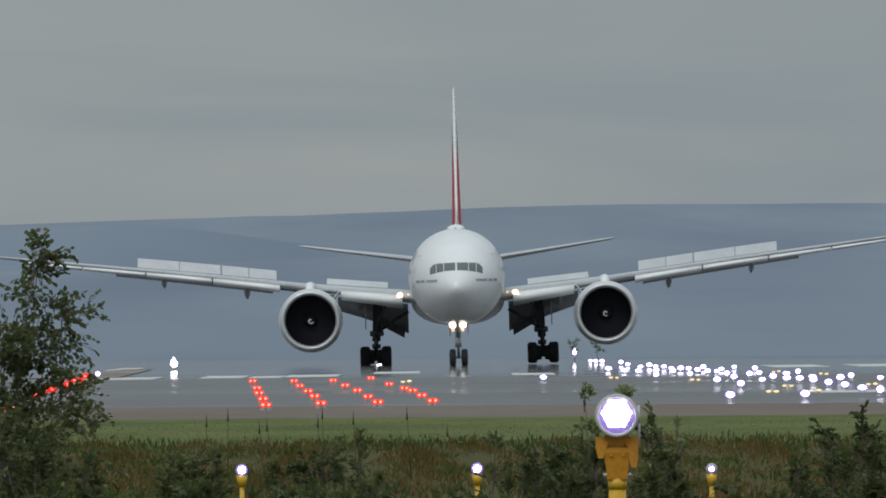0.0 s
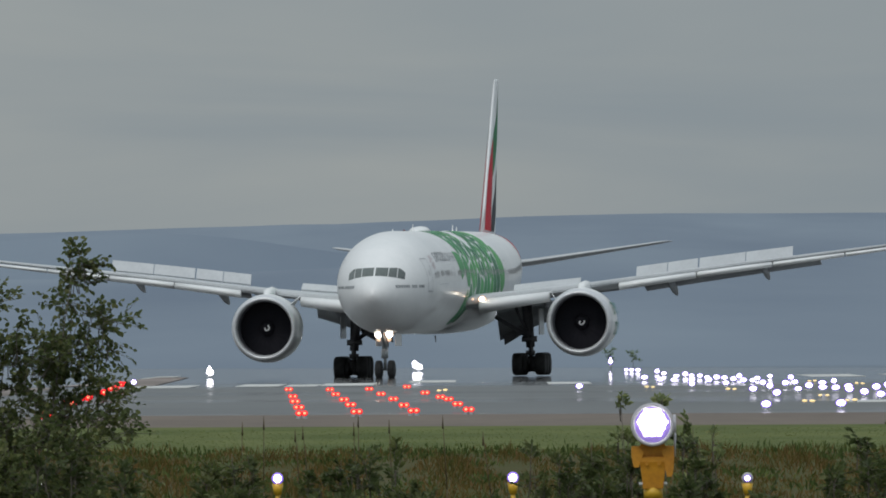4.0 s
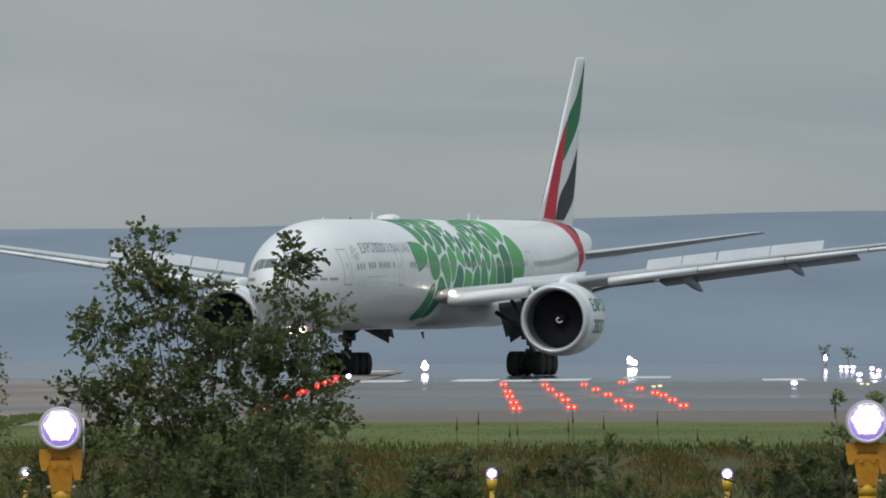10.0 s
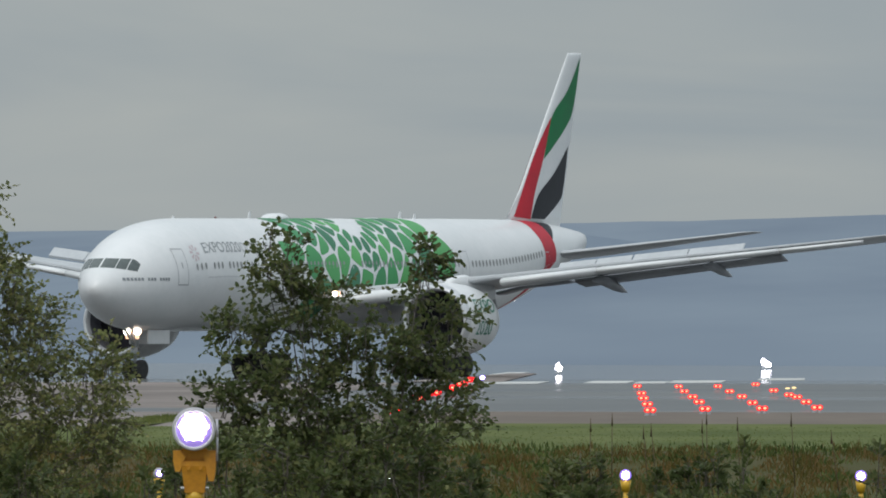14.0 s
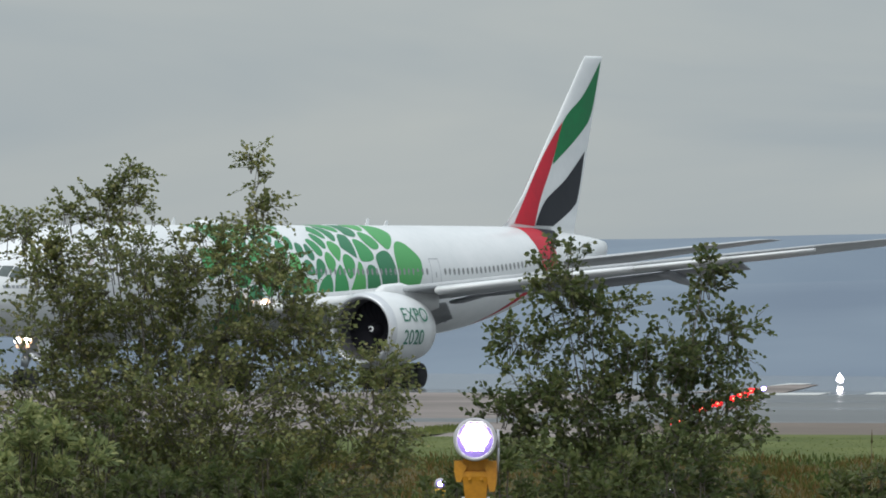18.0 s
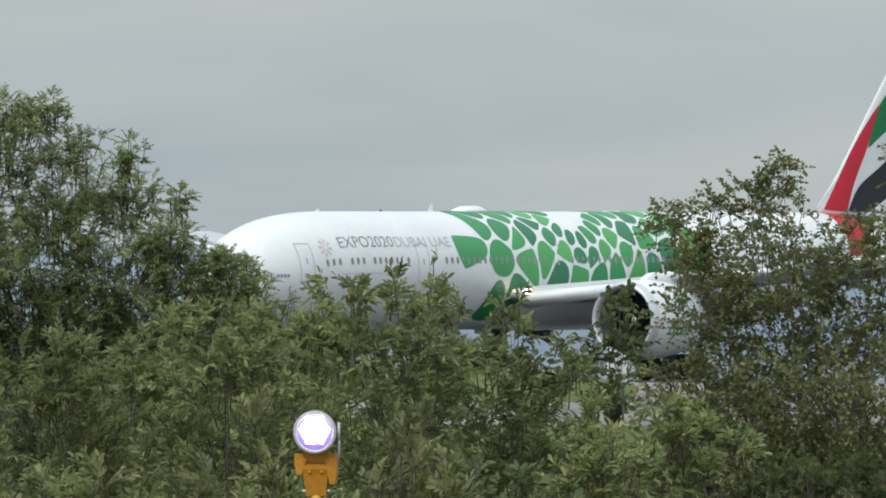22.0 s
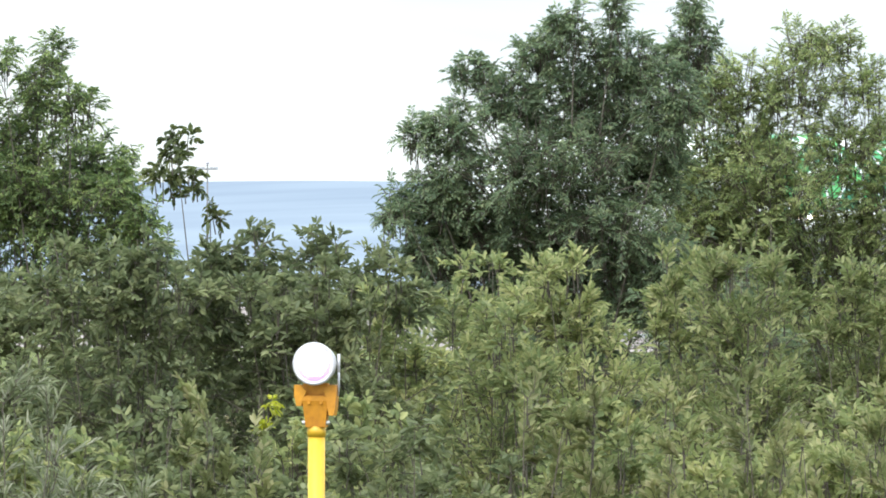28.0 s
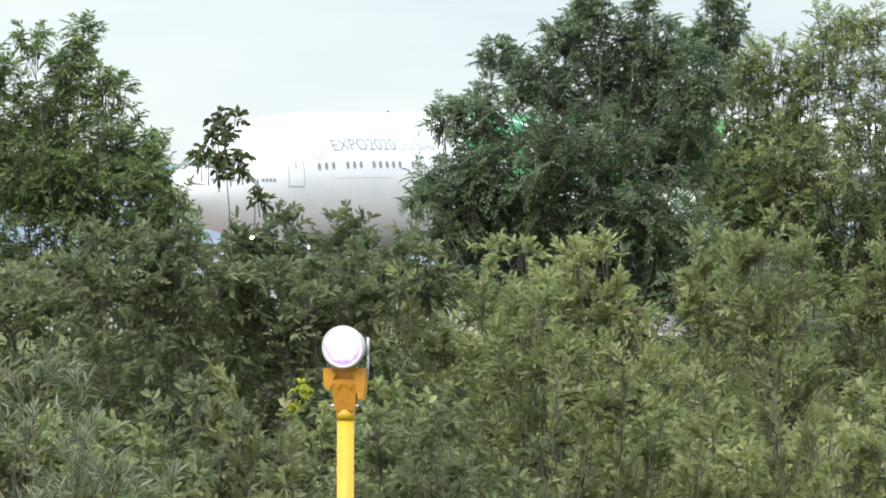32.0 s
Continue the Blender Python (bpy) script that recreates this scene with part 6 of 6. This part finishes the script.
def build_lamps():
    for x, z in ((0.612, 2.272), (-2.268, 2.265), (-5.162, 2.267), (-8.024, 2.258)):
        build_post(x, 62.0, z)
    for i, (x, z) in enumerate(((-8.15, 0.92), (-5.33, 0.85), (-2.48, 0.88), (0.38, 0.86), (3.23, 0.82))):
        build_short_lamp(x, 211.0, z, 1 < i < 4)
    red = lamp_kind(0.106, 0.088, M_REDLAMP, M_REDCORE, heart=0.5)
    red_large = lamp_kind(0.175, 0.135, M_REDLAMP, M_REDCORE, heart=0.36)
    # four lines of paired red lamps that run with the runway
    rows = (((-8.56, 774), (-7.40, 684), (-6.76, 632), (-6.08, 580), (-5.52, 535)), ((-6.68, 770), (-5.90, 707), (-5.10, 648), (-4.50, 600), (-3.90, 545)),
            ((-4.97, 775), (-4.07, 709), (-3.28, 652), (-2.63, 594), (-2.13, 550)), ((-3.42, 806), (-2.31, 721), (-1.56, 671), (-1.20, 648), (-0.80, 602), (-0.39, 557)))
    for row in rows:
        for x, y in row:
            for d in (-0.088, 0.088):
                build_lamp(red, x + d, y, "red_lamp", "paired glowing red lamp set in the runway end", "red side row lamps")
    for x, y in ((-13.2, 524), (-14.5, 610), (-15.3, 671), (-16.0, 731), (-16.7, 788), (-17.6, 854)):
        for d in (-0.10, 0.14):
            build_lamp(red_large, x + d, y, "red_lamp", "glowing red lamp near the taxiway", "red side row lamps")
    white = lamp_kind(0.192, 0.122, M_FRINGE, M_LAMPFAR)
    for x, y in ((9.8, 1165), (10.0, 1148), (10.4, 1146), (11.0, 1081), (11.1, 1051), (8.9, 942), (9.4, 908), (10.0, 896), (11.1, 984), (11.9, 1008), (12.1, 995), (10.9, 894),
                 (10.0, 821), (12.4, 981), (12.2, 934), (11.6, 882), (12.7, 933), (13.1, 932), (11.8, 834), (13.1, 899), (14.2, 952), (13.3, 878), (13.9, 887), (14.8, 928),
                 (13.5, 830), (16.2, 971), (12.9, 774), (11.7, 686), (11.6, 739), (14.4, 820), (16.5, 923), (15.3, 845), (13.7, 749), (14.7, 777), (16.4, 833), (15.0, 761)):
        build_lamp(white, x, y, "white_lamp", "glowing white lamp set in the runway", "white runway lamps")
    for x, y in ((17.3, 850), (15.4, 753), (16.4, 774), (15.4, 725), (15.3, 692), (17.1, 750), (18.4, 786), (15.4, 668), (15.4, 640), (15.3, 610), (19.1, 761), (9.5, 578), (12.1, 583), (4.5, 791), (-17.8, 891)):
        build_lamp(white, x, y, "white_lamp", "glowing white lamp set in the runway", "white runway lamps")
    yellow = lamp_kind(0.10, 0.04, M_YELLAMP, M_YELLAMP)
    for x, y in ((7.8, 800), (11.0, 762), (17.0, 890), (11.8, 625), (13.5, 683), (13.5, 633), (18.3, 838), (17.1, 695), (-1.7, 766)):
        for d in (-0.14, 0.14):
            build_lamp(yellow, x + d, y, "yellow_lamp", "small dim yellow lamp set in the runway", "yellow runway lamps")
    edge = lamp_kind(0.24, 0.25, M_LAMPFAR, M_LAMP, 0.1)
    big = lamp_kind(0.34, 0.34, M_LAMPFAR, M_LAMP, 0.55)
    for x, y in ((-16.25, 1043), (-4.36, 1200)):
        build_lamp(big if x > -10 else edge, x, y, "edge_lamp", "bright white runway edge lamp on a stake", "runway edge lamps", 0.12)
    dim = lamp_kind(0.17, 0.22, M_FRINGE, M_LAMPFAR, 0.0)
    build_lamp(dim, 9.0, 1200, "edge_lamp", "dim white runway edge lamp on a stake", "runway edge lamps", 0.35)


def build_markings():
    """Painted bars on the runway end, each long along the runway."""
    for x, y, w, ln in ((-19.6, 1066, 1.4, 40), (-16.0, 868, 3.4, 24), (-11.2, 886, 2.2, 24), (-9.0, 880, 1.6, 20), (-6.8, 896, 2.7, 26), (-2.6, 948, 2.5, 24), (20.9, 1038, 3.2, 34), (15.2, 646, 3.2, 12), (4.6, 905, 2.2, 22), (26.0, 1045, 3.0, 34)):
        v, f = box_pieces((x, y, ground_z(x, y) + 0.068), (w, ln * 1.5, 0.02))
        tagged(link("trim", mesh_from("trim", v, f, M_MARK, False)), "white painted runway bar", kind="structure")
    # the pale wedge where the taxiway leaves
    v, f = loft([[(-21.5, 880, ground_z(-21, 0) + 0.09), (-19.5, 1060, ground_z(-20, 0) + 0.09)], [(-16.6, 880, ground_z(-17, 0) + 0.09), (-17.8, 1060, ground_z(-18, 0) + 0.09)]], close=False)
    tagged(link("trim", mesh_from("trim", v, f, M_APRON, False)), "pale concrete wedge beside the runway", kind="structure")


def build_verge():
    """A low grass bank beside the taxiway, and a patch of weeds at its edge."""
    verts, faces = [], []
    nx, ny = 30, 14
    for j in range(ny + 1):
        for i in range(nx + 1):
            y = 600 + 215 * j / ny
            x = (-0.0635 - 0.062 * i / nx) * y
            k = min(1.0, i / 4) * math.sin(math.pi * min(1.0, j / ny) * 0.62) * (1 if j < ny else 0.2)
            verts.append((x, y, ground_z(x, y) + (0.95 + 0.12 * noise.noise((x * 0.1, y * 0.02, 0))) * k + (0.02 if 0 < j < ny and i else -0.1)))
    for j in range(ny):
        for i in range(nx):
            a = j * (nx + 1) + i
            faces.append((a, a + 1, a + nx + 2, a + nx + 1))
    tagged(link("verge", mesh_from("verge", verts, faces, M_MOWN)), "low green grass bank beside the taxiway", kind="structure")
    verts, faces = [], []
    for j in range(7):
        for i in range(13):
            a, r = 2 * math.pi * i / 12, j / 6
            x, y = -18.9 + 0.6 * r * math.cos(a), 490 + 26 * r * math.sin(a)
            verts.append((x, y, ground_z(x, y) + 0.07 + 0.06 * (1 - r * r)))
    for j in range(6):
        for i in range(12):
            k = j * 13 + i
            faces.append((k, k + 1, k + 14, k + 13))
    tagged(link("verge", mesh_from("verge", verts, faces, M_MOWN)), "island of rough grass in the taxiway", kind="structure")


def build_mast(x, y, top):
    root = new("floodlight_mast")
    root.matrix_basis = Matrix.Translation((x, y, ground_z(x, y)))
    tagged(root, "thin grey floodlight mast with a cross arm", "lamp post")
    v, f = rod((0, 0, 0), (0, 0, top), 0.10, 0.05, 8)
    link("pole", mesh_from("pole", v, f, M_DARKMETAL), root)
    v, f = rod((-0.75, 0, top - 0.35), (0.75, 0, top - 0.35), 0.05, 0.05, 6)
    link("arm", mesh_from("arm", v, f, M_DARKMETAL), root)
    for d in (-0.65, -0.3, 0.3, 0.65):
        v, f = box_pieces((d, -0.1, top - 0.28), (0.26, 0.25, 0.14))
        link("floodlight", mesh_from("floodlight", v, f, M_FLAP, False), root)
    v, f = rod((0, 0, top), (0, 0, top + 0.25), 0.13, 0.10, 8)
    link("lamp_head", mesh_from("lamp_head", v, f, M_LENSRING), root)


def build_far_bushes():
    for i, (x, r) in enumerate(((9.3, 0.55), (11.0, 0.5))):
        plant("far_bush", [(x, 1.25, r, 0.42), (x + 0.1, 0.8, r * 0.8, 0.3)], 1245, "far", 0.6, 300 + i, "small dark bush far beyond the runway", "shrub", x, "far bushes")


KINDS["far"] = (M_ASH, 0.09, 0.07, 0.3, 8, 0.2, M_BARK, 5, 0.7, 0.8, 0.4)


def build_cabinet(x, y, foot, top):
    """A white cabinet with a lid and a door seam."""
    root = new("equipment_cabinet")
    root.matrix_basis = Matrix.Translation((x, y, foot))
    tagged(root, "plain white equipment cabinet behind the grass bank", "cabinet")
    h = top - foot
    part("body", box_bm(0.92, 0.6, h, 0.03, (0, 0, h / 2)), M_WHITE, root)
    part("lid", box_bm(1.0, 0.68, 0.06, 0.02, (0, 0, h + 0.02)), M_WHITE, root, "overhanging white lid")
    part("door", box_bm(0.8, 0.02, h * 0.8, 0.005, (0, -0.31, h * 0.5)), M_GREYPAINT, root, "pale grey cabinet door")


build_cabinet(-55.3, 840, ground_z(-55.3, 840), 1.92)
build_lamps()
build_markings()
build_verge()
build_mast(-169.8, 1250, 9.15)
build_far_bushes()


# ---- what moves ----
def motions():
    walk(airliner, [(t, pose(x, y, ground_z(x, y) + 0.045, 0.8 * max(0.0, 1 - t / 11), 0, -90 - p)) for t, x, y, p in TAXI])
    steer = [(0, 2.0), (4, 2.5), (9, 5.0), (13, 9.0), (16, 6.0), (20, 3.0), (24, 1.0), (32, 1.0)]
    walk(nose_gear, [(t, Matrix.Translation(P3(5.9, 0, 0)) @ pose(0, 0, 0, 0, 0, -d)) for t, d in steer])
    # the spoilers fold down after the landing
    for panel, hinge, axis, way, inner in spoilers:
        fold = [(0, 20), (9, 20), (14, 32), (17, 36), (32, 36)] if inner else [(0, 0), (11, 0), (13, 8), (16, 28), (18, 38), (20, 40), (32, 40)]
        walk(panel, [(t, Matrix.Translation(hinge) @ Matrix.Rotation(radians(way * d), 4, axis)) for t, d in fold])
    for k, fan in enumerate(fans):
        walk(fan, [(0.25 * i, Matrix.Translation(P3(25.6, 9.61 * (1 - 2 * k), 3.07)) @ pose(0, 0, 0, 40 * k + 73 * i)) for i in range(129)])

    # the wind: the thin sapling leans to and fro, the trees stir a little
    home = sapling.matrix_basis.copy()
    walk(sapling, [(t, home @ pose(0, 0, 0, 0, a, 0)) for t, a in ((0, 0), (20, 0.5), (26, 0.0), (26.5, 0.4), (27.7, -1.5), (29, -3.5), (30.5, -3.9), (31, -2.8), (32, -0.6))])
    for k, tree in enumerate(swaying):
        home = tree.matrix_basis.copy()
        walk(tree, [(t, home @ pose(0, 0, 0, 0.10 * math.sin(1.3 * t + k), 0.14 * math.sin(1.9 * t + 2 * k), 0)) for t in range(33)])


motions()
